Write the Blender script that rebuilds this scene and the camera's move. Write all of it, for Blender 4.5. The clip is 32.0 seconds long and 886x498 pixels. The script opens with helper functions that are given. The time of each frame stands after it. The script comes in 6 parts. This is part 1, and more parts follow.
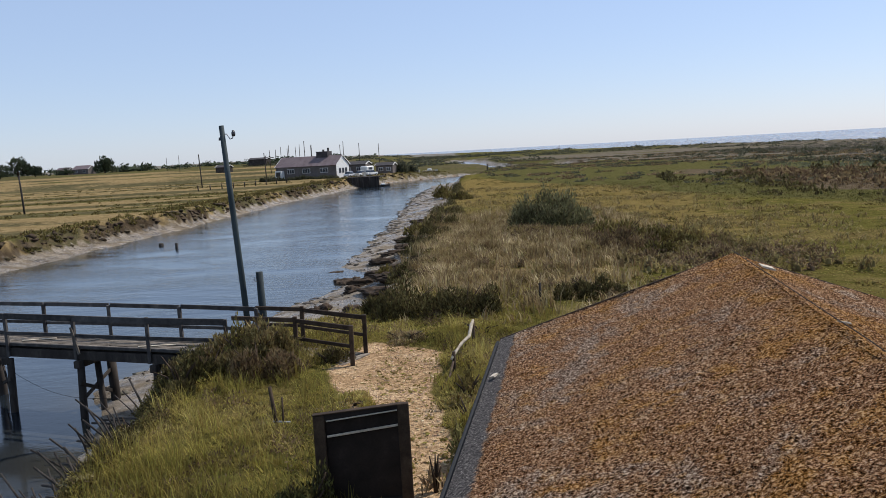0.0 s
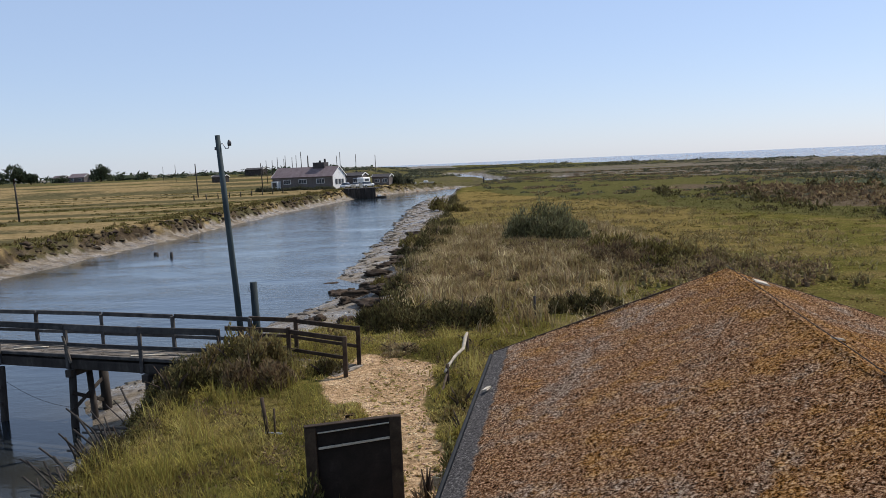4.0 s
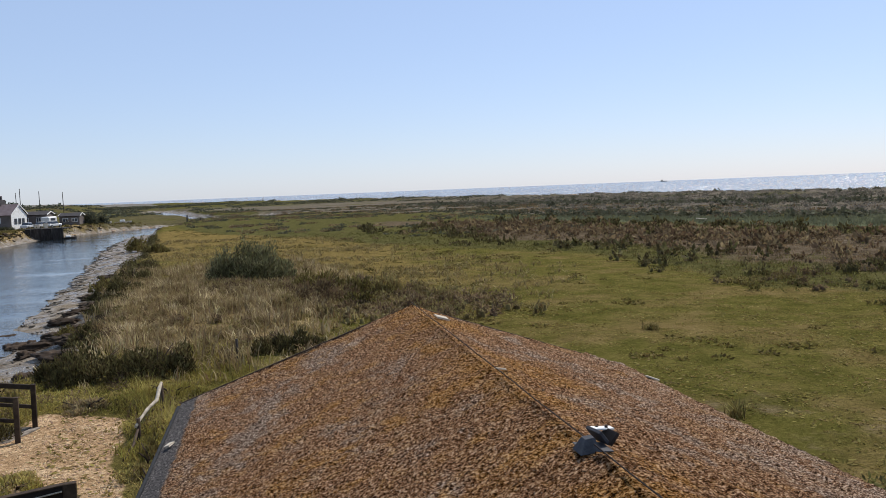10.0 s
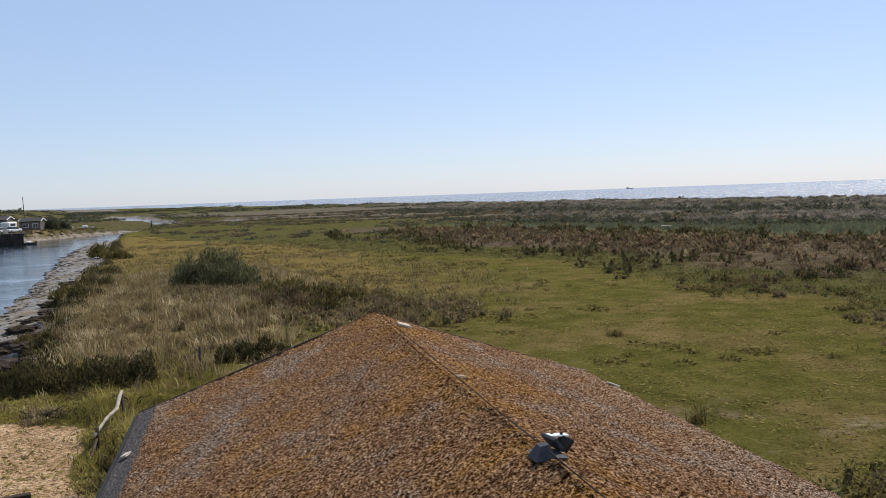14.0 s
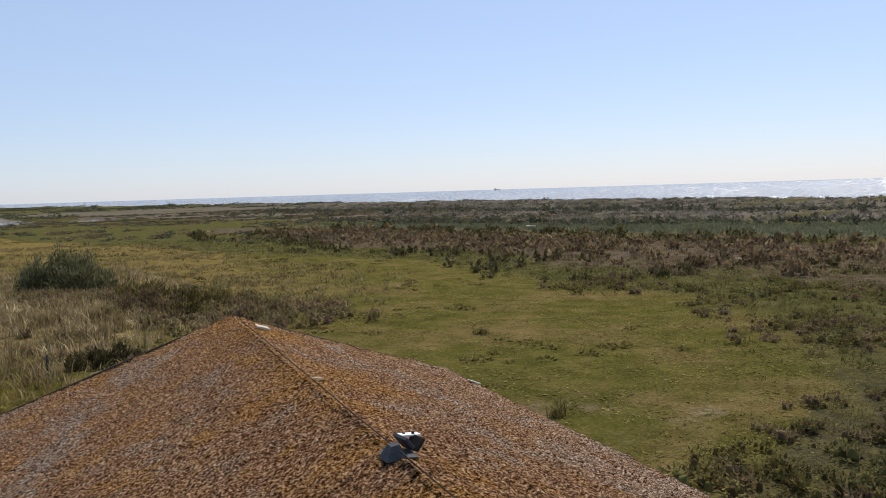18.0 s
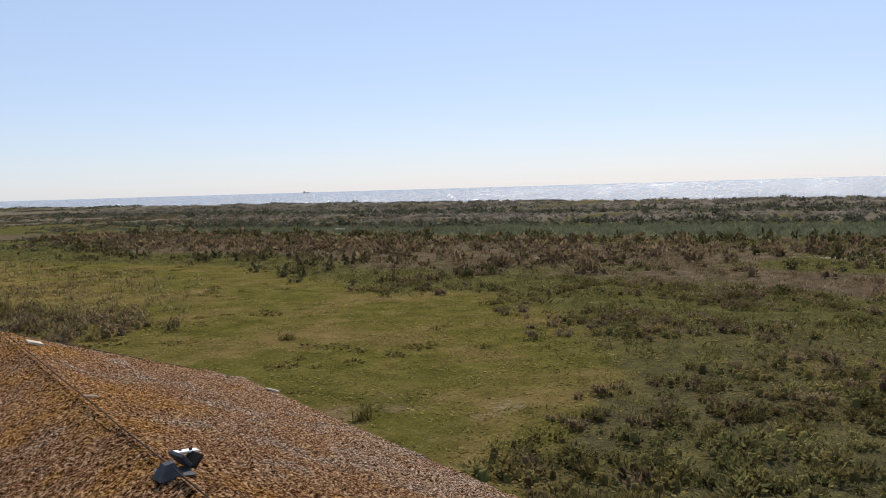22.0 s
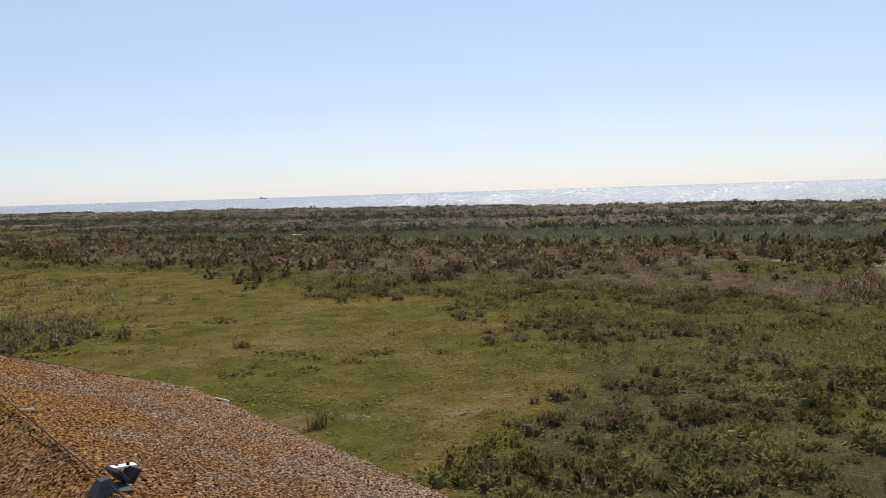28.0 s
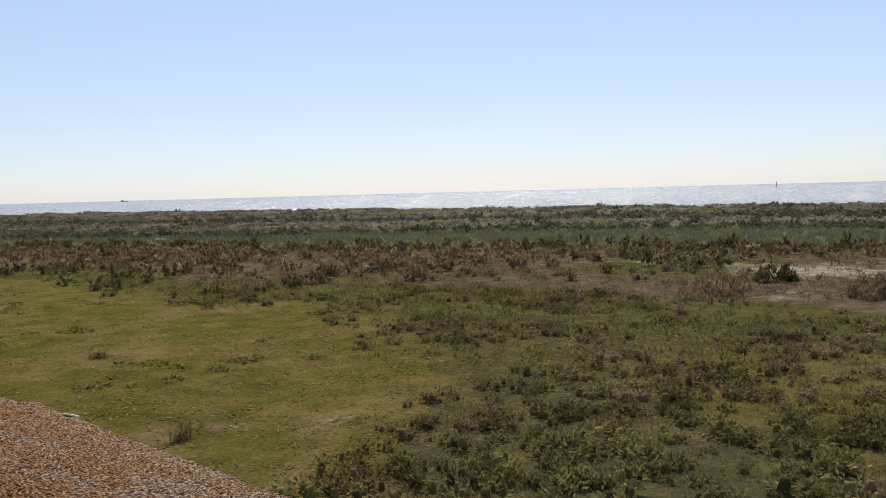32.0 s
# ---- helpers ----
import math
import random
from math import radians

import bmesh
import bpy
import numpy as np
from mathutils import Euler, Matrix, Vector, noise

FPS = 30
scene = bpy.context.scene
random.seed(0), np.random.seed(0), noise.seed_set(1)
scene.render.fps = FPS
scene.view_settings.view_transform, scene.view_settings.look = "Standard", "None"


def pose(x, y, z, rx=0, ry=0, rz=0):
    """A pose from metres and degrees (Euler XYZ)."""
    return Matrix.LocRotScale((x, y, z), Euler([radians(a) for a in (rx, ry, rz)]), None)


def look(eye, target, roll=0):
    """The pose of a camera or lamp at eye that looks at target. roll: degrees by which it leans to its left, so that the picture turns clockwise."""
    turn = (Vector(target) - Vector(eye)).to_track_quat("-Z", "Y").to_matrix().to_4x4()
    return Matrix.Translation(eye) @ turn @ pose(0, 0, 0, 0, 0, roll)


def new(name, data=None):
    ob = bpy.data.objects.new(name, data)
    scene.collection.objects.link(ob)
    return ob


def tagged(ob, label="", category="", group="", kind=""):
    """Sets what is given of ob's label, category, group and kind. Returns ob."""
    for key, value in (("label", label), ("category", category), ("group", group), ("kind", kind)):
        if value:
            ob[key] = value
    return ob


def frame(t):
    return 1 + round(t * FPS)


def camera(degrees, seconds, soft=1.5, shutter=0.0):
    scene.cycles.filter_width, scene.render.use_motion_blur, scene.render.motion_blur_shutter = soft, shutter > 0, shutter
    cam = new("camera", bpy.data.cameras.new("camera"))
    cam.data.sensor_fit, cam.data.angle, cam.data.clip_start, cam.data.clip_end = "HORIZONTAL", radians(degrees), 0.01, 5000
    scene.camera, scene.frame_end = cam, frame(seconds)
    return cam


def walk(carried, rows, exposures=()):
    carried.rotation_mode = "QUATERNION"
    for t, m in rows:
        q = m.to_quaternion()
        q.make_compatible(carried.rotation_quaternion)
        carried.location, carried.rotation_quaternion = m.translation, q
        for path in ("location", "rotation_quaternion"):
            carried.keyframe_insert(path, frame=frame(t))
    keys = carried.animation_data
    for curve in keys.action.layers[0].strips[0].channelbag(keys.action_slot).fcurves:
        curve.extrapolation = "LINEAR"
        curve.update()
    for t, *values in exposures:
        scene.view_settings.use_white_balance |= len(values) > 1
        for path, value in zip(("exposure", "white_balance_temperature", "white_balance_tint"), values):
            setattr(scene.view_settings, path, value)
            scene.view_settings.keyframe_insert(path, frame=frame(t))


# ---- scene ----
cam = camera(56.2, 32.0, soft=0.8)
ROWS = [
    (0.0, 0.000, 0.000, 6.000, 83.21, 3.10, 0.08),
    (0.5, 0.006, 0.021, 5.989, 83.31, 2.70, 0.06),
    (1.0, 0.022, 0.039, 5.981, 83.45, 2.58, 0.06),
    (1.5, 0.020, 0.092, 5.988, 83.79, 2.61, 0.00),
    (2.0, 0.019, 0.057, 5.991, 83.96, 2.48, 0.02),
    (2.5, 0.014, 0.051, 5.993, 83.99, 2.52, -0.03),
    (4.5, 0.033, 0.031, 5.993, 84.10, 2.36, -0.29),
    (5.0, 0.046, 0.052, 5.995, 84.25, 2.32, -1.19),
    (5.5, 0.066, 0.054, 6.007, 84.36, 1.93, -3.60),
    (6.0, 0.112, 0.045, 6.010, 84.58, 1.75, -6.65),
    (6.5, 0.155, 0.035, 6.017, 84.60, 1.64, -9.55),
    (7.0, 0.182, 0.005, 6.027, 84.68, 1.56, -11.72),
    (7.5, 0.201, 0.049, 6.028, 84.98, 1.65, -13.25),
    (8.0, 0.242, 0.070, 6.025, 85.04, 1.97, -15.14),
    (8.5, 0.273, 0.067, 6.027, 85.20, 2.05, -17.02),
    (9.0, 0.294, 0.055, 6.031, 85.50, 2.07, -18.85),
    (9.5, 0.321, 0.053, 6.033, 85.67, 2.09, -19.55),
    (10.0, 0.338, 0.039, 6.039, 85.81, 2.26, -20.03),
    (10.5, 0.346, 0.032, 6.035, 85.86, 2.18, -20.38),
    (11.0, 0.368, 0.030, 6.040, 85.93, 2.13, -20.51),
    (11.5, 0.376, 0.009, 6.044, 85.93, 2.15, -20.55),
    (12.0, 0.392, 0.018, 6.045, 86.02, 2.39, -20.61),
    (12.5, 0.393, 0.010, 6.047, 86.06, 2.38, -20.65),
    (13.0, 0.384, 0.003, 6.048, 86.14, 2.20, -20.69),
    (13.5, 0.398, 0.011, 6.046, 86.18, 2.17, -20.83),
    (14.0, 0.409, -0.000, 6.048, 86.17, 2.03, -22.24),
    (14.5, 0.411, -0.032, 6.048, 86.07, 1.78, -23.82),
    (16.5, 0.458, -0.074, 6.067, 86.04, 1.84, -27.58),
    (17.0, 0.444, -0.121, 6.071, 85.92, 1.63, -29.49),
    (17.5, 0.519, -0.057, 6.044, 85.91, 1.68, -31.01),
    (18.0, 0.555, -0.020, 6.032, 85.92, 1.72, -31.16),
    (18.5, 0.588, -0.010, 6.034, 85.85, 1.85, -31.98),
    (19.0, 0.637, -0.009, 6.027, 85.75, 1.77, -34.46),
    (19.5, 0.669, -0.014, 6.019, 85.65, 1.74, -37.45),
    (20.0, 0.689, -0.026, 6.018, 85.52, 1.61, -39.78),
    (20.5, 0.713, -0.048, 6.020, 85.49, 1.71, -41.26),
    (21.0, 0.721, -0.059, 6.022, 85.47, 1.55, -42.62),
    (21.5, 0.728, -0.062, 6.027, 85.62, 1.46, -43.39),
    (22.0, 0.754, -0.076, 6.027, 85.74, 1.65, -44.22),
    (22.5, 0.748, -0.101, 6.033, 85.76, 1.76, -44.55),
    (23.0, 0.714, -0.118, 6.038, 85.71, 1.82, -44.68),
    (23.5, 0.740, -0.117, 6.031, 85.75, 2.22, -44.81),
    (24.0, 0.762, -0.115, 6.024, 85.69, 2.40, -45.04),
    (24.5, 0.792, -0.108, 6.020, 85.63, 2.39, -45.15),
    (25.0, 0.791, -0.092, 6.016, 85.53, 2.21, -45.62),
    (25.5, 0.796, -0.093, 6.026, 85.57, 2.16, -46.25),
    (27.5, 0.822, -0.127, 6.043, 85.79, 2.01, -46.86),
    (28.0, 0.858, -0.113, 6.036, 86.00, 1.81, -47.08),
    (28.5, 0.875, -0.107, 6.029, 86.05, 1.86, -47.46),
    (29.0, 0.857, -0.112, 6.032, 86.01, 1.89, -47.68),
    (29.5, 0.862, -0.104, 6.033, 86.15, 1.88, -48.01),
    (30.0, 0.880, -0.070, 6.026, 86.31, 1.62, -48.85),
    (30.5, 0.964, 0.004, 6.014, 86.30, 1.59, -49.78),
    (31.0, 1.054, 0.064, 5.990, 86.30, 1.55, -51.18),
    (31.5, 1.062, 0.077, 5.978, 86.15, 1.47, -53.55),
    (32.0, 1.080, 0.046, 5.984, 86.01, 1.51, -55.86),
]
walk(cam, [(t, pose(x, y, z, rx, ry, rz)) for t, x, y, z, rx, ry, rz in ROWS],
     [(0, 0.0, 6560, 12), (6, 0.0, 6560, 12), (13, 0.0, 6640, 11), (23, 0.03, 6950, 12), (28, 0.06, 7150, 11), (32, 0.06, 7150, 11)])

# ---- light ----
SUN_AZ, SUN_EL = 58.0, 50.0
world = bpy.data.worlds.new("sky")
scene.world = world
world.use_nodes = True
wn = world.node_tree
sky = wn.nodes.new("ShaderNodeTexSky")
sky.sky_type, sky.sun_disc = "NISHITA", False
sky.sun_elevation, sky.sun_rotation = radians(SUN_EL), radians(SUN_AZ)
sky.altitude, sky.air_density, sky.dust_density, sky.ozone_density = 0, 1.0, 0.25, 2.0
wn.nodes["Background"].inputs["Strength"].default_value = 0.125
# summer haze: the clear sky seen through a thin pale veil
tint = wn.nodes.new("ShaderNodeMix")
tint.data_type, tint.blend_type = "RGBA", "MULTIPLY"
tint.inputs[0].default_value = 1.0
tint.inputs[7].default_value = (0.945, 0.945, 1.18, 1)
veil = wn.nodes.new("ShaderNodeMix")
veil.data_type = "RGBA"
veil.inputs[0].default_value = 0.54
veil.inputs[7].default_value = (3.76, 5.02, 6.48, 1)
wn.links.new(sky.outputs[0], tint.inputs[6])
wn.links.new(tint.outputs[2], veil.inputs[6])
wn.links.new(veil.outputs[2], wn.nodes["Background"].inputs["Color"])
sun_data = bpy.data.lights.new("sun", "SUN")
sun_data.energy, sun_data.angle, sun_data.color = 4.5, radians(0.55), (1.0, 0.95, 0.86)
sun = new("sun", sun_data)
sun_dir = Vector((math.sin(radians(SUN_AZ)) * math.cos(radians(SUN_EL)), math.cos(radians(SUN_AZ)) * math.cos(radians(SUN_EL)), math.sin(radians(SUN_EL))))
sun.matrix_world = look(sun_dir * 200, (0, 0, 0))

# ---- materials ----
def node(nt, kind, **sets):
    n = nt.nodes.new(kind)
    for k, v in sets.items():
        n.inputs[k.replace("_", " ")].default_value = v
    return n


def noise_node(nt, vec, scale, detail=4.0, rough=0.6, distort=0.0):
    n = node(nt, "ShaderNodeTexNoise", Scale=scale, Detail=detail, Roughness=rough, Distortion=distort)
    if vec is not None:
        nt.links.new(vec, n.inputs["Vector"])
    return n.outputs["Fac"]


def ramp_node(nt, fac, stops):
    r = nt.nodes.new("ShaderNodeValToRGB")
    while len(r.color_ramp.elements) < len(stops):
        r.color_ramp.elements.new(0.5)
    for e, (p, c) in zip(r.color_ramp.elements, stops):
        e.position, e.color = p, (*c, 1)
    nt.links.new(fac, r.inputs[0])
    return r.outputs[0]


def math_node(nt, op, a, b=0.0, clamp=False):
    n = nt.nodes.new("ShaderNodeMath")
    n.operation, n.use_clamp = op, clamp
    for i, v in enumerate((a, b)):
        if isinstance(v, (int, float)):
            n.inputs[i].default_value = v
        else:
            nt.links.new(v, n.inputs[i])
    return n.outputs[0]


def mix_node(nt, fac, a, b, blend="MIX"):
    n = nt.nodes.new("ShaderNodeMix")
    n.data_type, n.blend_type = "RGBA", blend
    for i, v in ((0, fac), (6, a), (7, b)):
        if isinstance(v, (int, float)):
            n.inputs[i].default_value = v
        elif isinstance(v, tuple):
            n.inputs[i].default_value = (*v, 1)
        else:
            nt.links.new(v, n.inputs[i])
    return n.outputs[2]


def blank(name):
    m = bpy.data.materials.new(name)
    m.use_nodes = True
    return m, m.node_tree, m.node_tree.nodes["Principled BSDF"]


def bump_node(nt, bsdf, height, strength, dist):
    b = node(nt, "ShaderNodeBump", Strength=strength, Distance=dist)
    nt.links.new(height, b.inputs["Height"])
    nt.links.new(b.outputs[0], bsdf.inputs["Normal"])


def weathered(name, stops, scale, fine, rough=0.85, bump=0.4, dist=0.01, vary=0.25, stretch=None, metal=0.0, island=False, spec=0.15):
    """Colour from a coarse noise through stops, broken up by a fine one and by a random value per object or island."""
    m, nt, bsdf = blank(name)
    geo = nt.nodes.new("ShaderNodeNewGeometry")
    vec = nt.nodes.new("ShaderNodeTexCoord").outputs["Object"] if not island else geo.outputs["Position"]
    if stretch:
        mp = nt.nodes.new("ShaderNodeMapping")
        mp.inputs["Scale"].default_value = stretch
        nt.links.new(vec, mp.inputs["Vector"])
        vec = mp.outputs[0]
    col = ramp_node(nt, noise_node(nt, vec, scale, 5, 0.65, 0.3), stops)
    f = noise_node(nt, vec, fine, 3, 0.7)
    rnd = geo.outputs["Random Per Island"] if island else nt.nodes.new("ShaderNodeObjectInfo").outputs["Random"]
    k = math_node(nt, "ADD", math_node(nt, "MULTIPLY", f, 0.7), math_node(nt, "MULTIPLY", rnd, vary * 2))
    k = math_node(nt, "ADD", k, 0.65 - vary)
    hsv = nt.nodes.new("ShaderNodeHueSaturation")
    nt.links.new(col, hsv.inputs["Color"])
    nt.links.new(k, hsv.inputs["Value"])
    if island:
        nt.links.new(math_node(nt, "ADD", math_node(nt, "MULTIPLY", rnd, 0.05), 0.475), hsv.inputs["Hue"])
    nt.links.new(hsv.outputs[0], bsdf.inputs["Base Color"])
    bsdf.inputs["Roughness"].default_value = rough
    bsdf.inputs["Metallic"].default_value = metal
    bsdf.inputs["Specular IOR Level"].default_value = spec
    bump_node(nt, bsdf, f, bump, dist)
    return m


def foliage(name, low, mid, high, vary=0.3, trans=0.25, scale=0.35):
    """Leaves and blades: two tones by place, one random tone per leaf, a little light through them."""
    m, nt, bsdf = blank(name)
    geo = nt.nodes.new("ShaderNodeNewGeometry")
    col = ramp_node(nt, noise_node(nt, geo.outputs["Position"], scale, 4, 0.6), [(0.3, low), (0.5, mid), (0.7, high)])
    rnd = geo.outputs["Random Per Island"]
    hsv = nt.nodes.new("ShaderNodeHueSaturation")
    nt.links.new(col, hsv.inputs["Color"])
    nt.links.new(math_node(nt, "ADD", math_node(nt, "MULTIPLY", rnd, vary * 2), 1 - vary), hsv.inputs["Value"])
    nt.links.new(math_node(nt, "ADD", math_node(nt, "MULTIPLY", rnd, 0.04), 0.48), hsv.inputs["Hue"])
    nt.links.new(hsv.outputs[0], bsdf.inputs["Base Color"])
    bsdf.inputs["Roughness"].default_value = 0.75
    bsdf.inputs["Specular IOR Level"].default_value = 0.04
    tr = nt.nodes.new("ShaderNodeBsdfTranslucent")
    nt.links.new(hsv.outputs[0], tr.inputs["Color"])
    mx = nt.nodes.new("ShaderNodeMixShader")
    mx.inputs[0].default_value = trans
    nt.links.new(bsdf.outputs[0], mx.inputs[1])
    nt.links.new(tr.outputs[0], mx.inputs[2])
    nt.links.new(mx.outputs[0], nt.nodes["Material Output"].inputs["Surface"])
    return m


def ground_material():
    m, nt, bsdf = blank("marsh_ground")
    pos = nt.nodes.new("ShaderNodeNewGeometry").outputs["Position"]
    big = noise_node(nt, pos, 0.06, 5, 0.65)
    mid = noise_node(nt, pos, 0.7, 5, 0.7)
    fine = noise_node(nt, pos, 7.0, 5, 0.8)

    def zone(name):
        a = nt.nodes.new("ShaderNodeAttribute")
        a.attribute_name = name
        w = math_node(nt, "ADD", a.outputs["Fac"], math_node(nt, "MULTIPLY", math_node(nt, "SUBTRACT", mid, 0.5), 0.9))
        return math_node(nt, "MULTIPLY", math_node(nt, "SUBTRACT", w, 0.3), 2.5, clamp=True)

    olive = ramp_node(nt, mid, [(0.3, (0.054, 0.049, 0.026)), (0.55, (0.087, 0.076, 0.039)), (0.75, (0.126, 0.107, 0.058))])
    rough = ramp_node(nt, mid, [(0.3, (0.068, 0.059, 0.030)), (0.55, (0.109, 0.092, 0.046)), (0.75, (0.154, 0.128, 0.070))])
    meadow = ramp_node(nt, mid, [(0.3, (0.064, 0.062, 0.015)), (0.5, (0.102, 0.091, 0.024)), (0.72, (0.152, 0.124, 0.040))])
    tan = ramp_node(nt, mid, [(0.3, (0.116, 0.086, 0.032)), (0.5, (0.160, 0.116, 0.046)), (0.72, (0.208, 0.150, 0.068))])
    wide = noise_node(nt, pos, 0.16, 5, 0.68, 0.4)
    meadow = mix_node(nt, math_node(nt, "MULTIPLY", math_node(nt, "SUBTRACT", wide, 0.47), 6.0, clamp=True), meadow, tan)
    straw = ramp_node(nt, mid, [(0.3, (0.125, 0.090, 0.044)), (0.5, (0.225, 0.162, 0.078)), (0.72, (0.320, 0.240, 0.130))])
    gold = ramp_node(nt, mid, [(0.3, (0.105, 0.078, 0.026)), (0.5, (0.165, 0.120, 0.042)), (0.72, (0.230, 0.166, 0.066))])
    red = ramp_node(nt, mid, [(0.3, (0.062, 0.046, 0.030)), (0.5, (0.102, 0.077, 0.050)), (0.72, (0.170, 0.130, 0.092))])
    dark = ramp_node(nt, mid, [(0.3, (0.050, 0.049, 0.018)), (0.5, (0.084, 0.078, 0.028)), (0.72, (0.126, 0.110, 0.046))])
    strip = ramp_node(nt, mid, [(0.3, (0.086, 0.094, 0.054)), (0.72, (0.116, 0.124, 0.072))])
    clay = ramp_node(nt, mid, [(0.3, (0.030, 0.022, 0.014)), (0.55, (0.070, 0.052, 0.034)), (0.72, (0.130, 0.100, 0.066))])
    dune = ramp_node(nt, mid, [(0.3, (0.080, 0.068, 0.050)), (0.5, (0.128, 0.108, 0.084)), (0.72, (0.195, 0.166, 0.132))])
    # haze over the far land, put into a pale grey ground colour
    far_haze = ramp_node(nt, mid, [(0.3, (0.130, 0.122, 0.108)), (0.72, (0.200, 0.185, 0.160))])
    sand = ramp_node(nt, math_node(nt, "ADD", mid, math_node(nt, "MULTIPLY", math_node(nt, "SUBTRACT", fine, 0.5), 0.9)), [(0.25, (0.235, 0.142, 0.072)), (0.5, (0.400, 0.262, 0.146)), (0.75, (0.545, 0.395, 0.245))])
    shell = ramp_node(nt, mid, [(0.3, (0.150, 0.122, 0.094)), (0.5, (0.250, 0.208, 0.164)), (0.72, (0.380, 0.325, 0.265))])
    mud = ramp_node(nt, mid, [(0.3, (0.088, 0.070, 0.050)), (0.5, (0.185, 0.150, 0.110)), (0.7, (0.300, 0.250, 0.190))])
    col = mix_node(nt, math_node(nt, "MULTIPLY", math_node(nt, "SUBTRACT", big, 0.42), 5.0, clamp=True), olive, rough)
    for nm, c in (("meadow", meadow), ("gold", gold), ("straw", straw), ("dark", dark), ("red", red), ("strip", strip), ("dune", dune), ("far_haze", far_haze), ("shell", shell), ("sand", sand), ("mud", mud), ("clay", clay)):
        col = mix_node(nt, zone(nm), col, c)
    hsv = nt.nodes.new("ShaderNodeHueSaturation")
    nt.links.new(col, hsv.inputs["Color"])
    nt.links.new(math_node(nt, "ADD", math_node(nt, "MULTIPLY", fine, 2.2), -0.10), hsv.inputs["Value"])
    nt.links.new(hsv.outputs[0], bsdf.inputs["Base Color"])
    wet = math_node(nt, "MULTIPLY", zone("mud"), math_node(nt, "MULTIPLY", math_node(nt, "SUBTRACT", noise_node(nt, pos, 0.5, 4, 0.7), 0.40), 5.0, clamp=True))
    nt.links.new(math_node(nt, "SUBTRACT", 0.95, math_node(nt, "MULTIPLY", wet, 0.72)), bsdf.inputs["Roughness"])
    nt.links.new(math_node(nt, "MULTIPLY", wet, 0.5), bsdf.inputs["Specular IOR Level"])
    bump_node(nt, bsdf, math_node(nt, "ADD", fine, math_node(nt, "MULTIPLY", mid, 2.0)), 0.9, 0.12)
    return m


def water_material():
    m, nt, bsdf = blank("tidal_water")
    pos = nt.nodes.new("ShaderNodeNewGeometry").outputs["Position"]
    mp = nt.nodes.new("ShaderNodeMapping")
    mp.inputs["Rotation"].default_value = (0, 0, radians(25))
    mp.inputs["Scale"].default_value = (1, 2.2, 1)
    nt.links.new(pos, mp.inputs["Vector"])
    big = noise_node(nt, mp.outputs[0], 0.09, 3, 0.6)
    wave = noise_node(nt, mp.outputs[0], 0.9, 3, 0.6, 0.4)
    rip = noise_node(nt, mp.outputs[0], 5.0, 2, 0.6)
    col = ramp_node(nt, big, [(0.35, (0.009, 0.014, 0.021)), (0.65, (0.020, 0.027, 0.031))])
    bsdf.inputs["Roughness"].default_value = 0.10
    bsdf.inputs["IOR"].default_value = 1.33
    h = math_node(nt, "ADD", wave, math_node(nt, "MULTIPLY", rip, 0.25))
    far = nt.nodes.new("ShaderNodeVectorMath")
    far.operation = "LENGTH"
    nt.links.new(pos, far.inputs[0])
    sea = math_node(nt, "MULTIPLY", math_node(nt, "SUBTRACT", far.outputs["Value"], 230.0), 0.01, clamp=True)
    # ripple height grows with distance from the camera's place
    range_ripple = math_node(nt, "MULTIPLY", math_node(nt, "SUBTRACT", far.outputs["Value"], 22.0), 0.04, clamp=True)
    h = math_node(nt, "MULTIPLY", h, math_node(nt, "ADD", math_node(nt, "MULTIPLY", sea, 2.0), math_node(nt, "ADD", math_node(nt, "MULTIPLY", math_node(nt, "MULTIPLY", range_ripple, math_node(nt, "MULTIPLY", math_node(nt, "SUBTRACT", big, 0.34), 4.5, clamp=True)), 0.12), 0.015)))
    # ruffled and smooth sea flecks, stretched along range to fit the camera's view
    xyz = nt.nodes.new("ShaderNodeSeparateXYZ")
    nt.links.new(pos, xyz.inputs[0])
    view_polar = nt.nodes.new("ShaderNodeCombineXYZ")
    nt.links.new(math_node(nt, "MULTIPLY", math_node(nt, "ARCTAN2", xyz.outputs[0], xyz.outputs[1]), 260.0), view_polar.inputs[0])
    nt.links.new(math_node(nt, "DIVIDE", 4600.0, far.outputs["Value"]), view_polar.inputs[1])
    flecks = noise_node(nt, view_polar.outputs[0], 1.0, 2, 0.7)
    fleck_mask = math_node(nt, "MULTIPLY", math_node(nt, "SUBTRACT", flecks, 0.54), 12.0, clamp=True)
    nt.links.new(math_node(nt, "ADD", math_node(nt, "MULTIPLY", math_node(nt, "MULTIPLY", fleck_mask, sea), 0.36), math_node(nt, "ADD", 0.10, math_node(nt, "MULTIPLY", sea, 0.06))), bsdf.inputs["Roughness"])
    nt.links.new(math_node(nt, "ADD", 0.5, math_node(nt, "MULTIPLY", sea, 0.5)), bsdf.inputs["Specular IOR Level"])
    shoal = nt.nodes.new("ShaderNodeAttribute")
    shoal.attribute_name = "shoal"
    col = mix_node(nt, math_node(nt, "MULTIPLY", shoal.outputs["Fac"], 0.55), col, (0.070, 0.058, 0.032))
    # haze brightness over the far sea is put into this paler base colour
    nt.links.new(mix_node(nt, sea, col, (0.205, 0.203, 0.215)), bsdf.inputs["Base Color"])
    bump_node(nt, bsdf, h, 1.0, 0.28)
    return m


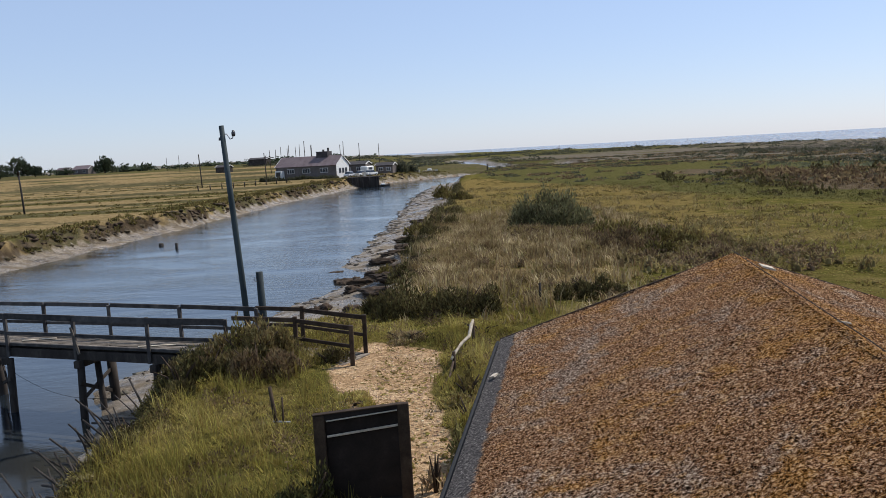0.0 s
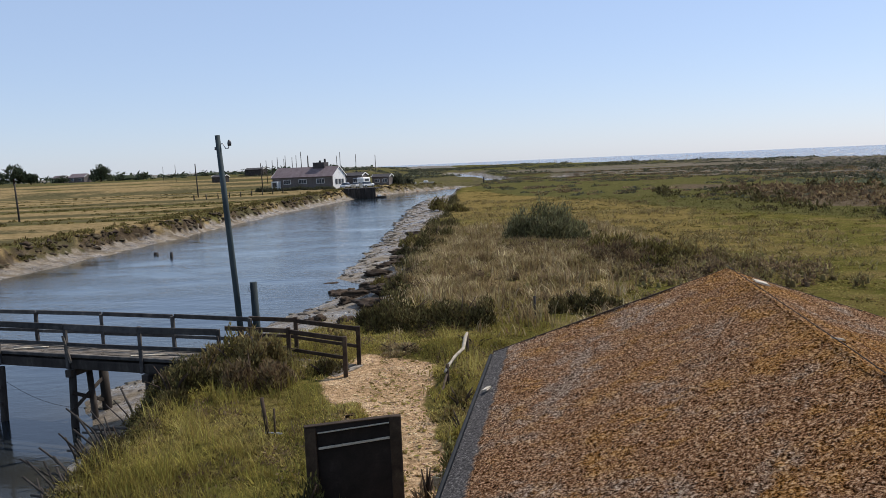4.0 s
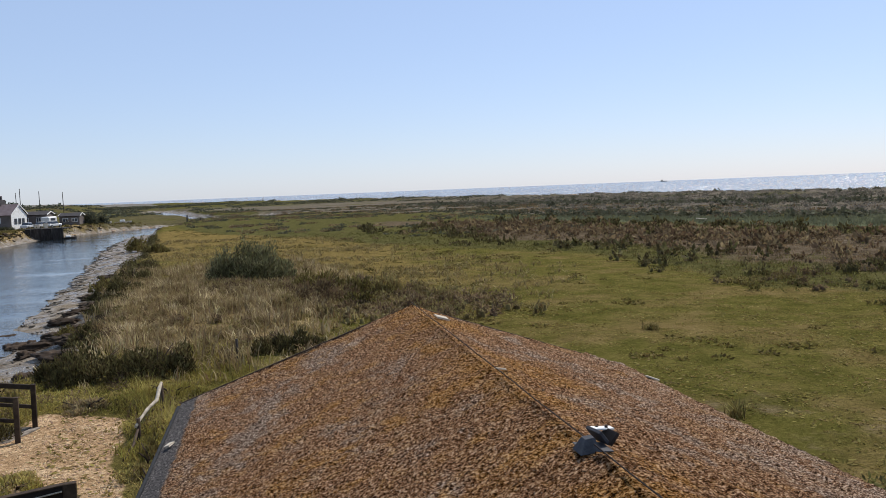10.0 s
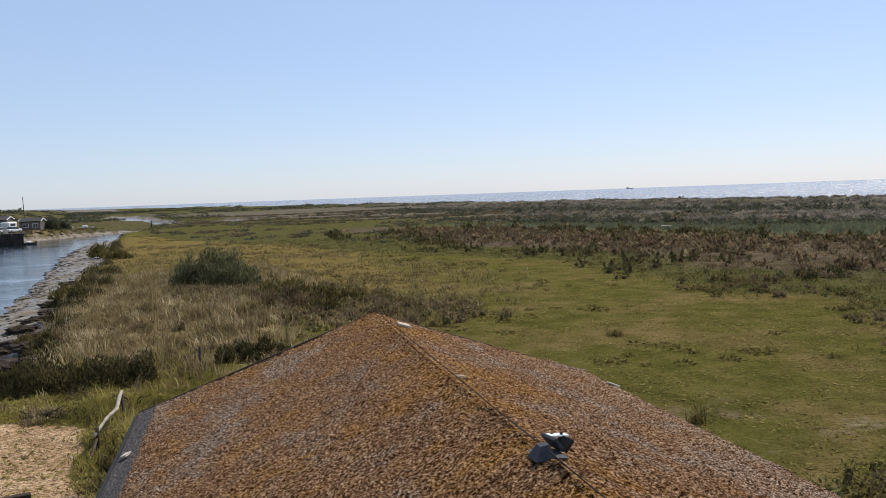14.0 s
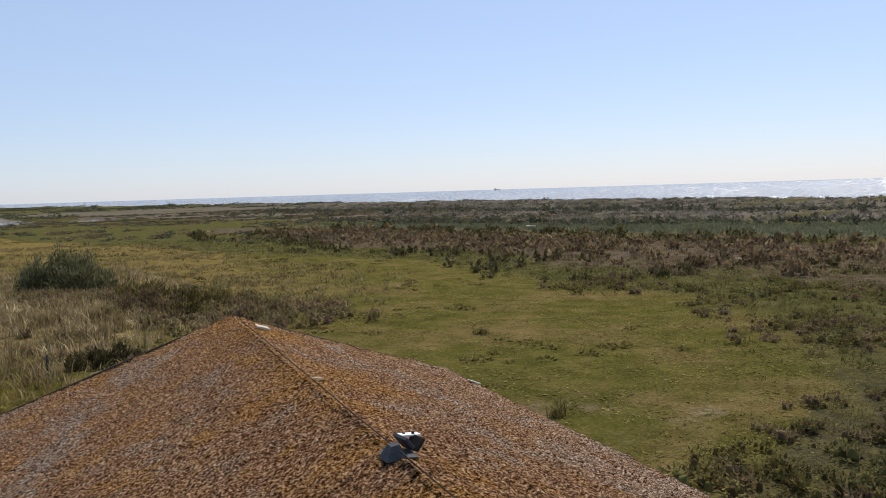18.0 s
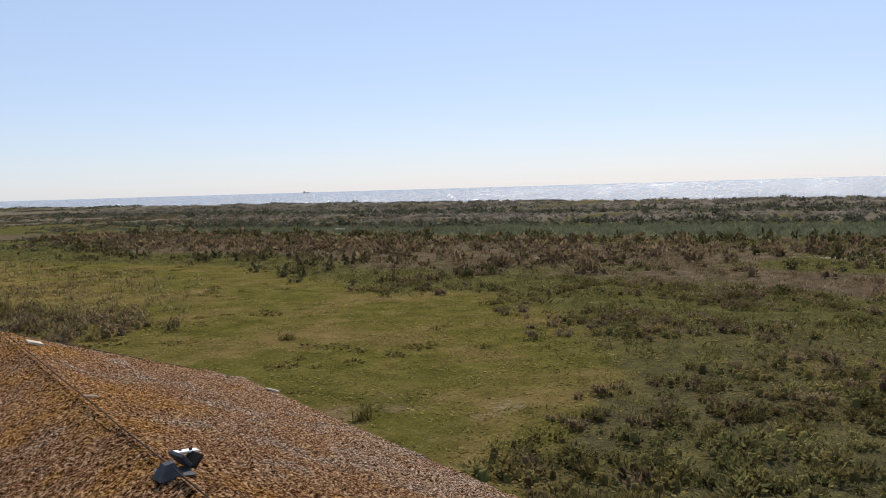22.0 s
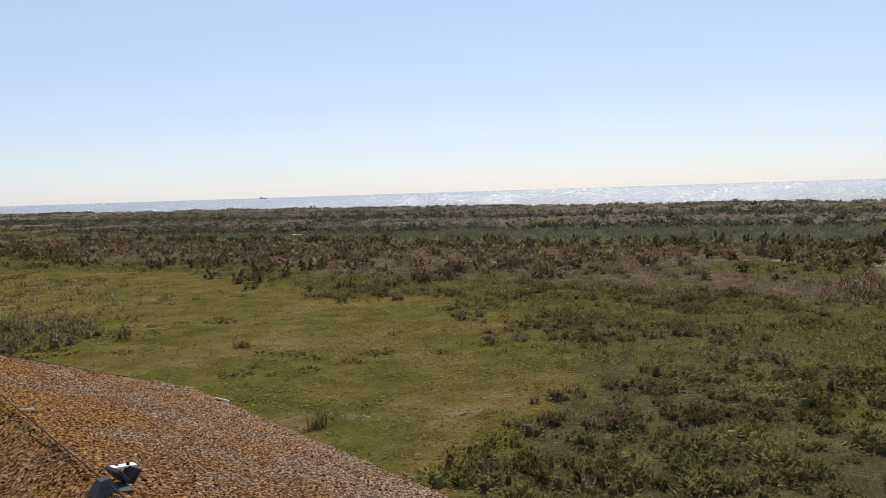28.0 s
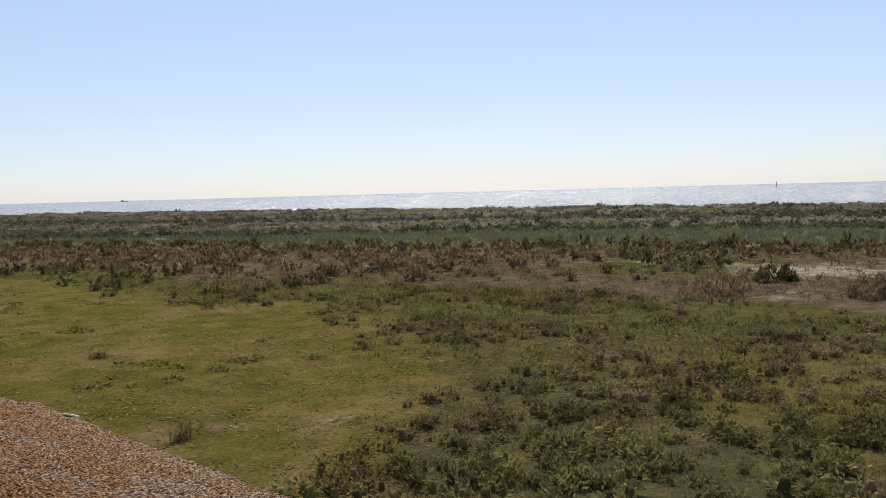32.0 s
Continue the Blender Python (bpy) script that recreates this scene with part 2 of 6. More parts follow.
def lichen_material():
    """Old roofing with a thick crust of lichen: orange-brown and grey patches, pale flecks, a bare strip by the eaves."""
    m, nt, bsdf = blank("lichen_roof")
    tc = nt.nodes.new("ShaderNodeTexCoord").outputs["Object"]
    patch = noise_node(nt, tc, 0.85, 4, 0.6, 0.8)
    shift = nt.nodes.new("ShaderNodeMapping")
    shift.inputs["Location"].default_value = (7.3, 2.1, 4.4)
    nt.links.new(tc, shift.inputs["Vector"])
    patch2 = noise_node(nt, shift.outputs[0], 1.1, 4, 0.6, 0.8)
    clump = noise_node(nt, tc, 5.0, 4, 0.7)
    fleck = noise_node(nt, tc, 38.0, 5, 0.74, 0.5)
    orange = ramp_node(nt, fleck, [(0.42, (0.014, 0.006, 0.002)), (0.48, (0.148, 0.066, 0.018)), (0.54, (0.355, 0.174, 0.054)), (0.61, (0.630, 0.395, 0.185))])
    brown = ramp_node(nt, fleck, [(0.42, (0.012, 0.006, 0.003)), (0.48, (0.122, 0.056, 0.026)), (0.54, (0.280, 0.146, 0.074)), (0.61, (0.610, 0.410, 0.260))])
    grey = ramp_node(nt, fleck, [(0.42, (0.014, 0.009, 0.006)), (0.48, (0.130, 0.080, 0.056)), (0.54, (0.290, 0.200, 0.148)), (0.61, (0.680, 0.560, 0.440))])
    crest = nt.nodes.new("ShaderNodeAttribute")
    crest.attribute_name = "crest"
    rag = math_node(nt, "MULTIPLY", math_node(nt, "SUBTRACT", clump, 0.5), 0.75)
    w = math_node(nt, "ADD", math_node(nt, "ADD", patch, rag), math_node(nt, "MULTIPLY", crest.outputs["Fac"], 0.10))
    w2 = math_node(nt, "SUBTRACT", math_node(nt, "ADD", patch2, rag), math_node(nt, "MULTIPLY", crest.outputs["Fac"], 0.08))
    col = mix_node(nt, math_node(nt, "MULTIPLY", math_node(nt, "SUBTRACT", w2, 0.48), 7.0, clamp=True), brown, grey)
    col = mix_node(nt, math_node(nt, "MULTIPLY", math_node(nt, "SUBTRACT", w, 0.54), 6.0, clamp=True), col, orange)
    pale = nt.nodes.new("ShaderNodeAttribute")
    pale.attribute_name = "pale"
    pink = ramp_node(nt, fleck, [(0.42, (0.022, 0.012, 0.008)), (0.48, (0.165, 0.097, 0.062)), (0.54, (0.365, 0.252, 0.182)), (0.61, (0.740, 0.600, 0.480))])
    col = mix_node(nt, math_node(nt, "MULTIPLY", pale.outputs["Fac"], math_node(nt, "MULTIPLY", math_node(nt, "SUBTRACT", clump, 0.34), 3.0, clamp=True)), col, pink)
    speck = noise_node(nt, tc, 75.0, 2, 0.6)
    col = mix_node(nt, math_node(nt, "MULTIPLY", math_node(nt, "SUBTRACT", speck, 0.64), 9.0, clamp=True), col, (0.66, 0.56, 0.44))
    # shade in the crust's pits, painted as near-black dots without depth
    pit_shade = noise_node(nt, shift.outputs[0], 60.0, 2, 0.6)
    col = mix_node(nt, math_node(nt, "MULTIPLY", math_node(nt, "SUBTRACT", pit_shade, 0.63), 9.0, clamp=True), col, (0.012, 0.008, 0.005))
    bare = nt.nodes.new("ShaderNodeAttribute")
    bare.attribute_name = "bare"
    bf = math_node(nt, "MULTIPLY", math_node(nt, "ADD", bare.outputs["Fac"], math_node(nt, "SUBTRACT", clump, 0.85)), 4.0, clamp=True)
    felt = ramp_node(nt, fleck, [(0.36, (0.030, 0.028, 0.030)), (0.52, (0.105, 0.098, 0.096)), (0.60, (0.190, 0.176, 0.166)), (0.68, (0.500, 0.470, 0.430))])
    col = mix_node(nt, bf, col, felt)
    nt.links.new(col, bsdf.inputs["Base Color"])
    bsdf.inputs["Roughness"].default_value = 0.95
    bsdf.inputs["Specular IOR Level"].default_value = 0.0
    bump_node(nt, bsdf, fleck, 1.0, 0.055)
    return m


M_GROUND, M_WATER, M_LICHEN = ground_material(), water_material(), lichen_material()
M_OLDWOOD = weathered("tarred_timber", [(0.3, (0.024, 0.020, 0.018)), (0.55, (0.052, 0.044, 0.038)), (0.75, (0.105, 0.090, 0.076))], 2.5, 30, 0.8, 0.5, 0.006, stretch=(1, 1, 0.3))
M_RAIL = weathered("weathered_rail", [(0.3, (0.036, 0.033, 0.032)), (0.55, (0.072, 0.066, 0.062)), (0.75, (0.135, 0.120, 0.104))], 3, 40, 0.8, 0.5, 0.005)
M_PLANK = weathered("grey_plank", [(0.3, (0.070, 0.058, 0.046)), (0.5, (0.140, 0.118, 0.096)), (0.75, (0.260, 0.225, 0.185))], 4, 45, 0.85, 0.5, 0.005, vary=0.4)
M_BROWNWOOD = weathered("brown_timber", [(0.3, (0.030, 0.020, 0.014)), (0.55, (0.062, 0.042, 0.028)), (0.75, (0.110, 0.078, 0.050))], 3, 40, 0.8, 0.5, 0.005)
M_BLACKBOARD = weathered("dark_stained_board", [(0.3, (0.016, 0.012, 0.010)), (0.6, (0.032, 0.024, 0.020)), (0.8, (0.060, 0.046, 0.038))], 2, 35, 0.7, 0.4, 0.004)
M_BLEACHED = weathered("bleached_driftwood", [(0.3, (0.300, 0.250, 0.180)), (0.6, (0.500, 0.440, 0.350)), (0.8, (0.620, 0.560, 0.460))], 5, 40, 0.8, 0.4, 0.004)
M_GREENPOST = weathered("algae_post", [(0.3, (0.020, 0.027, 0.030)), (0.55, (0.042, 0.055, 0.058)), (0.75, (0.085, 0.098, 0.096))], 2, 30, 0.75, 0.4, 0.005, stretch=(1, 1, 0.25))
M_SLATE = weathered("dark_slate", [(0.3, (0.045, 0.046, 0.052)), (0.7, (0.085, 0.086, 0.094))], 8, 60, 0.6, 0.3, 0.003)
M_WHITE = weathered("white_paint", [(0.3, (0.620, 0.610, 0.580)), (0.7, (0.800, 0.790, 0.770))], 3, 25, 0.6, 0.15, 0.003, vary=0.06)
M_PALE = weathered("pale_fragment", [(0.3, (0.420, 0.360, 0.275)), (0.7, (0.640, 0.560, 0.450))], 20, 90, 0.8, 0.3, 0.003)
M_RENDERWALL = weathered("grey_render", [(0.3, (0.105, 0.088, 0.080)), (0.7, (0.165, 0.142, 0.130))], 0.6, 8, 0.9, 0.3, 0.01, vary=0.05)
M_ROOFTILE = weathered("mauve_roofing", [(0.3, (0.130, 0.096, 0.100)), (0.7, (0.215, 0.170, 0.170))], 0.8, 9, 0.85, 0.4, 0.02, vary=0.08)
M_DARKROOF = weathered("dark_roofing", [(0.3, (0.040, 0.036, 0.038)), (0.7, (0.085, 0.078, 0.078))], 0.8, 9, 0.85, 0.3, 0.02)
M_METAL = weathered("galvanised_metal", [(0.3, (0.300, 0.300, 0.310)), (0.7, (0.480, 0.480, 0.490))], 6, 50, 0.45, 0.2, 0.002, metal=0.8)
M_GLASSDARK = weathered("window_glass", [(0.3, (0.030, 0.035, 0.045)), (0.7, (0.060, 0.070, 0.085))], 1, 5, 0.08, 0.02, 0.001, spec=0.6)
M_CERAMIC = weathered("grey_insulator", [(0.3, (0.050, 0.045, 0.045)), (0.7, (0.090, 0.085, 0.085))], 8, 40, 0.3, 0.1, 0.002, spec=0.5)
M_SILVERCAR = weathered("silver_paint", [(0.3, (0.380, 0.390, 0.410)), (0.7, (0.500, 0.510, 0.530))], 2, 20, 0.3, 0.05, 0.001, spec=0.6)
M_TYRE = weathered("black_rubber", [(0.3, (0.015, 0.015, 0.015)), (0.7, (0.030, 0.030, 0.030))], 5, 40, 0.8, 0.2, 0.002)
M_ROCK = weathered("weedy_mud_lump", [(0.3, (0.034, 0.029, 0.022)), (0.55, (0.085, 0.070, 0.053)), (0.75, (0.170, 0.145, 0.112))], 3, 14, 0.75, 0.8, 0.03, island=True)
M_SOILBANK = weathered("eroded_clay", [(0.3, (0.028, 0.020, 0.012)), (0.55, (0.062, 0.045, 0.028)), (0.75, (0.125, 0.095, 0.062))], 2, 14, 0.9, 0.8, 0.04, island=True)
M_SHRUB = foliage("sea_blite_leaf", (0.074, 0.062, 0.022), (0.142, 0.113, 0.040), (0.265, 0.202, 0.080), vary=0.5, trans=0.32)
M_SHRUB_BROWN = foliage("rusty_shrub_leaf", (0.098, 0.068, 0.037), (0.168, 0.118, 0.066), (0.285, 0.202, 0.120), vary=0.45, trans=0.4)
M_BUSH = foliage("grey_green_leaf", (0.080, 0.075, 0.028), (0.146, 0.130, 0.048), (0.262, 0.220, 0.090), vary=0.5, trans=0.34)
M_GREYBUSH = foliage("silvery_bush_leaf", (0.086, 0.082, 0.040), (0.136, 0.128, 0.064), (0.215, 0.198, 0.106), vary=0.45, trans=0.3, scale=0.8)
M_DARKBUSH = foliage("dark_bush_leaf", (0.056, 0.048, 0.020), (0.096, 0.080, 0.034), (0.170, 0.135, 0.062), vary=0.5, trans=0.25, scale=1.0)
M_GRASS = foliage("marsh_grass", (0.170, 0.138, 0.042), (0.225, 0.178, 0.056), (0.285, 0.215, 0.080), trans=0.45)
M_STRAW = foliage("dry_grass", (0.130, 0.092, 0.040), (0.260, 0.192, 0.096), (0.560, 0.450, 0.270), vary=0.35, trans=0.35, scale=0.8)
M_LUSH = foliage("bank_grass", (0.130, 0.112, 0.032), (0.275, 0.224, 0.058), (0.460, 0.365, 0.140), trans=0.4)
M_REED = foliage("green_reed", (0.108, 0.114, 0.068), (0.128, 0.134, 0.082), (0.150, 0.154, 0.098), vary=0.12, trans=0.5, scale=0.08)
M_DUNE = foliage("grey_dune_scrub_leaf", (0.116, 0.102, 0.077), (0.175, 0.152, 0.118), (0.260, 0.225, 0.182), trans=0.35, scale=0.06)
M_HERB = foliage("low_herb_leaf", (0.080, 0.080, 0.023), (0.118, 0.106, 0.032), (0.156, 0.120, 0.048), trans=0.35, scale=0.22)
M_PEBBLE = weathered("path_pebble", [(0.3, (0.255, 0.158, 0.084)), (0.55, (0.440, 0.305, 0.185)), (0.75, (0.630, 0.505, 0.360))], 6, 40, 0.85, 0.3, 0.005, island=True)
M_TREE = foliage("far_tree_leaf", (0.030, 0.040, 0.024), (0.052, 0.064, 0.038), (0.085, 0.098, 0.056), scale=0.1)
# far scrub: distance haze put into the leaf colour, greyer and cooler
M_SCRUB = foliage("hazed_scrub_leaf", (0.056, 0.058, 0.036), (0.090, 0.090, 0.056), (0.140, 0.132, 0.090), trans=0.35, scale=0.12)
M_TAWNY = foliage("tawny_bush_leaf", (0.110, 0.088, 0.036), (0.190, 0.146, 0.062), (0.300, 0.226, 0.112), vary=0.4, trans=0.35, scale=1.2)
M_RANK = foliage("rank_grass", (0.092, 0.076, 0.023), (0.136, 0.106, 0.033), (0.196, 0.146, 0.054), trans=0.3, scale=0.4)

# ---- mesh tools ----
def np_mesh(name, V, F, material, smooth=False):
    """A mesh from vertex rows and face rows of one size."""
    me = bpy.data.meshes.new(name)
    V, F = np.ascontiguousarray(V, dtype=np.float32), np.ascontiguousarray(F, dtype=np.int32)
    me.vertices.add(len(V))
    me.vertices.foreach_set("co", V.ravel())
    me.loops.add(F.size)
    me.loops.foreach_set("vertex_index", F.ravel())
    me.polygons.add(len(F))
    me.polygons.foreach_set("loop_start", np.arange(0, F.size, F.shape[1], dtype=np.int32))
    if smooth:
        me.polygons.foreach_set("use_smooth", np.ones(len(F), dtype=bool))
    me.update(calc_edges=True)
    me.materials.append(material)
    return me


def zone_layer(me, name, values):
    a = me.attributes.new(name, "FLOAT", "POINT")
    a.data.foreach_set("value", np.ascontiguousarray(values, dtype=np.float32))


def value_noise(x, y, seed=0):
    xi, yi = np.floor(x), np.floor(y)
    fx, fy = x - xi, y - yi
    fx, fy = fx * fx * (3 - 2 * fx), fy * fy * (3 - 2 * fy)

    def corner(a, b):
        h = np.sin(a * 127.1 + b * 311.7 + seed * 74.7) * 43758.5453
        return h - np.floor(h)
    return (corner(xi, yi) * (1 - fx) + corner(xi + 1, yi) * fx) * (1 - fy) + (corner(xi, yi + 1) * (1 - fx) + corner(xi + 1, yi + 1) * fx) * fy


def fbm(x, y, octaves=4, seed=0):
    total, amp = 0.0, 0.5
    for k in range(octaves):
        total = total + amp * (value_noise(x, y, seed + k) - 0.5) * 2
        x, y, amp = x * 2.03 + 5.1, y * 2.03 + 1.7, amp * 0.5
    return total


def smooth(v):
    v = np.clip(v, 0, 1)
    return v * v * (3 - 2 * v)


def thing(name, label, category, m=None, group="", kind=""):
    ob = new(name)
    ob.empty_display_size = 0.2
    if m is not None:
        ob.matrix_basis = m
    return tagged(ob, label, category, group, kind)


def part(name, mesh, material, parent, label=""):
    """Links a mesh or bmesh as one mesh object under a thing or a part."""
    if isinstance(mesh, bmesh.types.BMesh):
        me = bpy.data.meshes.new(name)
        mesh.to_mesh(me)
        mesh.free()
        mesh = me
    if material is not None and not mesh.materials:
        mesh.materials.append(material)
    ob = new(name, mesh)
    ob.parent = parent
    return tagged(ob, label)


def box_bm(size, at=(0, 0, 0), rot=(0, 0, 0), bevel=0.0):
    bm = bmesh.new()
    bmesh.ops.create_cube(bm, size=1)
    bmesh.ops.scale(bm, vec=size, verts=bm.verts)
    if bevel:
        bmesh.ops.bevel(bm, geom=bm.edges[:], offset=bevel, segments=1, affect="EDGES")
    bmesh.ops.transform(bm, matrix=pose(*at, *rot), verts=bm.verts)
    return bm


def beam_bm(p, q, w, h, bevel=0.008, rough=0.0):
    """A squared timber from p to q, w wide and h high."""
    p, q = Vector(p), Vector(q)
    bm = bmesh.new()
    bmesh.ops.create_cube(bm, size=1)
    L = (q - p).length
    bmesh.ops.scale(bm, vec=(w, h, L), verts=bm.verts)
    if bevel:
        bmesh.ops.bevel(bm, geom=bm.edges[:], offset=bevel, segments=1, affect="EDGES")
    d = (q - p).normalized()
    side = d.cross(Vector((0, 0, 1)))
    side = Vector((1, 0, 0)) if side.length < 1e-3 else side.normalized()
    up = side.cross(d)
    m = Matrix((side, up, d)).transposed().to_4x4()
    m.translation = (p + q) / 2
    if rough:
        for v in bm.verts:
            v.co += Vector((random.uniform(-1, 1), random.uniform(-1, 1), 0)) * rough
    bmesh.ops.transform(bm, matrix=m, verts=bm.verts)
    return bm


def pole_bm(points, radii, sides=10, wobble=0.0):
    """A round, tapered, slightly uneven pole or limb through points."""
    bm = bmesh.new()
    rings = []
    pts = [Vector(p) for p in points]
    for i, (p, r) in enumerate(zip(pts, radii)):
        d = (pts[min(i + 1, len(pts) - 1)] - pts[max(i - 1, 0)]).normalized()
        a = d.cross(Vector((0.3, 0.9, 0.1))).normalized()
        b = d.cross(a)
        ring = []
        for k in range(sides):
            t = 2 * math.pi * k / sides
            rr = r * (1 + wobble * random.uniform(-1, 1))
            ring.append(bm.verts.new(p + a * math.cos(t) * rr + b * math.sin(t) * rr))
        rings.append(ring)
    for r0, r1 in zip(rings, rings[1:]):
        for k in range(sides):
            bm.faces.new((r0[k], r0[(k + 1) % sides], r1[(k + 1) % sides], r1[k]))
    bm.faces.new(rings[0][::-1])
    bm.faces.new(rings[-1])
    for f in bm.faces:
        f.smooth = len(f.verts) == 4
    bmesh.ops.recalc_face_normals(bm, faces=bm.faces)
    return bm


# ---- the lie of the land ----
WATER_Z = -2.05
LEFT_Y, LEFT_X = (-90, 0, 43, 65, 82, 100, 124, 155, 207, 229, 241, 253), (-50, -44, -39.2, -36.5, -34.9, -33.4, -31.8, -28.7, -21, -13.8, -3.9, 6.5)
RIGHT_Y, RIGHT_X = (-90, 0, 13, 20.2, 24, 29.4, 37, 45.8, 50, 55.6, 60, 67.6, 78.5, 100, 145, 191, 207, 253), (-9.8, -9.3, -9.4, -9.7, -11, -12.8, -10.9, -8.3, -6.8, -5.3, -8.1, -7.2, -7.2, -6.3, -6.1, -3.2, 4.4, 15)
MUD_Y, MUD_W = (-90, 20, 23, 27, 29, 31, 33, 37, 40, 45, 50, 55.6, 60, 67, 78, 100, 145, 190), (1.3, 1.3, 1.6, 3.2, 4.6, 7.0, 8.8, 8.2, 7.4, 5.8, 4.1, 2.8, 5.2, 5.0, 5.4, 6.0, 7.5, 6.0)
CREEK = ((9, 234, 10), (24, 253, 6.5), (44, 286, 4.4), (40, 312, 6), (20, 308, 4), (15, 360, 6), (12, 430, 9), (5, 520, 9), (65, 567, 9))
SHORE_Y, SHORE_X = (-4000, -300, 0, 300, 450, 700, 1200, 1700, 2600, 5200), (420, 250, 226, 214, 196, 150, 40, -90, -190, -420)
MEADOW_Y, MEADOW_X = (4, 8, 11, 14, 21, 32, 45, 63, 72, 96, 140, 158, 250), (8, 10, 13, 20, 27, 33.5, 33.5, 34, 31, 24, 13, 8, 4)


def creek_distance(x, y):
    """How far inside the winding creek a place lies; negative on land."""
    best = np.full(np.shape(x), -1e6)
    for (ax, ay, aw), (bx, by, bw) in zip(CREEK, CREEK[1:]):
        dx, dy = bx - ax, by - ay
        t = np.clip(((x - ax) * dx + (y - ay) * dy) / (dx * dx + dy * dy), 0, 1)
        best = np.maximum(best, aw + (bw - aw) * t - np.hypot(x - ax - t * dx, y - ay - t * dy))
    return best


def river_distance(x, y):
    wig = fbm(x / 3.2, y / 3.2, 3, 11) * 0.9 + fbm(x / 7.5, y / 7.5, 2, 14) * 1.1 * smooth((y - 28) / 8) * smooth((150 - y) / 40)
    dl = x - np.interp(y, LEFT_Y, LEFT_X)
    dr = np.interp(y, RIGHT_Y, RIGHT_X) - x
    d = np.minimum(dl, dr) + wig
    d = np.where((y > 253) | (y < -90), -1e6, d)
    return np.maximum(d, creek_distance(x, y) + wig), dl < dr


def land(x, y):
    """Height of the ground and the weights of its kinds of cover."""
    d, west = river_distance(x, y)
    s = -d
    mud_w = np.where(west, 1.0 + 1.3 * smooth((115 - y) / 40) + 1.5 * fbm(x / 7, y / 7, 2, 5), np.interp(y, MUD_Y, MUD_W) + 0.9 * fbm(x / 4, y / 4, 2, 6))
    mud_w = np.where(creek_distance(x, y) > -8, 1.2, mud_w)
    mud_w = np.maximum(mud_w, 0.4)
    rise = smooth((s - mud_w) / np.where(west, 2.6 + 0.6 * fbm(x / 3, y / 3, 2, 7), 1.1))
    mud_z = WATER_Z + np.where(s > 0, np.where(west, 0.35, 0.72) * np.clip(s / mud_w, 0, 1), -0.22 * np.clip(d, 0, 4)) + np.where(west, 0.05, 0.08) * fbm(x / 1.3, y / 1.3, 3, 8) * (s > -1.5)
    top = 0.10 * fbm(x / 9, y / 9, 3, 1) + 0.05 * fbm(x / 1.3, y / 1.3, 2, 2)
    top = top + 0.30 * np.exp(-(((x + 2) / 7) ** 2 + ((y - 18) / 9) ** 2))
    top = top + 0.45 * np.exp(-(((x - 4) / 5) ** 2 + ((y - 45) / 13) ** 2))
    top = top + 0.35 * smooth((y - 150) / 55) * smooth((-x - 8) / 10) * smooth((420 - y) / 120)
    top = top - 1.3 * np.exp(-(((x - 12) / 30) ** 4 + ((y - 276) / 26) ** 4))
    far = np.hypot(x, y)
    inland = smooth((-x - 22) / 22)
    top = top + inland * (1.6 * smooth((y - 236) / 40) * smooth((900 - y) / 300) + 2.2 * smooth((y - 270) / 130) * smooth((1400 - y) / 500))
    top = top + smooth((far - 900) / 700) * smooth((-np.degrees(np.arctan2(x, y)) - 2.5) / 8) * (3.0 + 4 * fbm(x / 240, y / 240, 3, 3))
    xs = np.interp(y, SHORE_Y, SHORE_X) + 7 * fbm(x / 60, y / 60, 3, 4)
    to_sea = xs - x
    scale = 1 + far / 500
    dune = 0.9 * np.exp(-((to_sea - 26) / 16) ** 2) * (1 + 0.8 * fbm(x / 8, y / 8, 3, 9))
    top = (top + dune) * smooth(to_sea / 14) + (1 - smooth((to_sea + 14) / 28)) * -4.2
    z = np.minimum(mud_z * (1 - rise) + top * rise, np.where(d > 0, mud_z, 9e9))
    # kinds of cover
    u = x + 0.2 * y
    reed_top = np.interp(y, (0, 60, 100, 165), (114, 113, 99, 93))
    nb = fbm(x / 14, y / 14, 4, 21)
    east = (x > np.interp(y, RIGHT_Y, RIGHT_X)) & ~west | (x > 16)
    xb = np.interp(y, MEADOW_Y, MEADOW_X)
    out = x - xb + 5.0 * nb + 2.0 * fbm(x / 4, y / 4, 3, 22)
    near_sea = smooth((30 - to_sea) / 18) * smooth((to_sea + 6) / 6)
    shrubs = east * smooth((out + 2.5) / 6) * (1 - smooth((u - 85 + 1.5 * nb) / 4)) * smooth((420 - far) / 60)
    red = shrubs * smooth((fbm(x / 20, y / 20, 3, 31) + 0.45) * 3) * smooth((x - 38 + 8 * nb) / 10) * (1 - 0.7 * smooth((u - 74) / 8))
    strip = east * smooth((u - 87.5 + 1.0 * nb) / 2.5) * (1 - smooth((u - reed_top + 2 * nb) / 3)) * smooth((y + 60) / 40) * smooth((175 - y) / 60)
    scrub = east * smooth((u - reed_top + 2 * nb) / 3) * np.clip(np.exp(-((u - reed_top - 6 + 3 * nb) / 7) ** 2) + 0.6 * np.exp(-((u - 166 + 14 * nb) / 8) ** 2) + 0.03, 0, 1)
    meadow = east * (1 - smooth((out - 0.5) / 5)) * smooth((y - 4) / 5) * smooth((300 - y) / 100)
    pathx = np.interp(y, (-10, 8, 12, 14.6, 17, 19.4, 22, 23.5, 25.5), (-0.7, -0.7, -0.75, -0.8, -1.3, -1.85, -1.95, -1.8, -2.6))
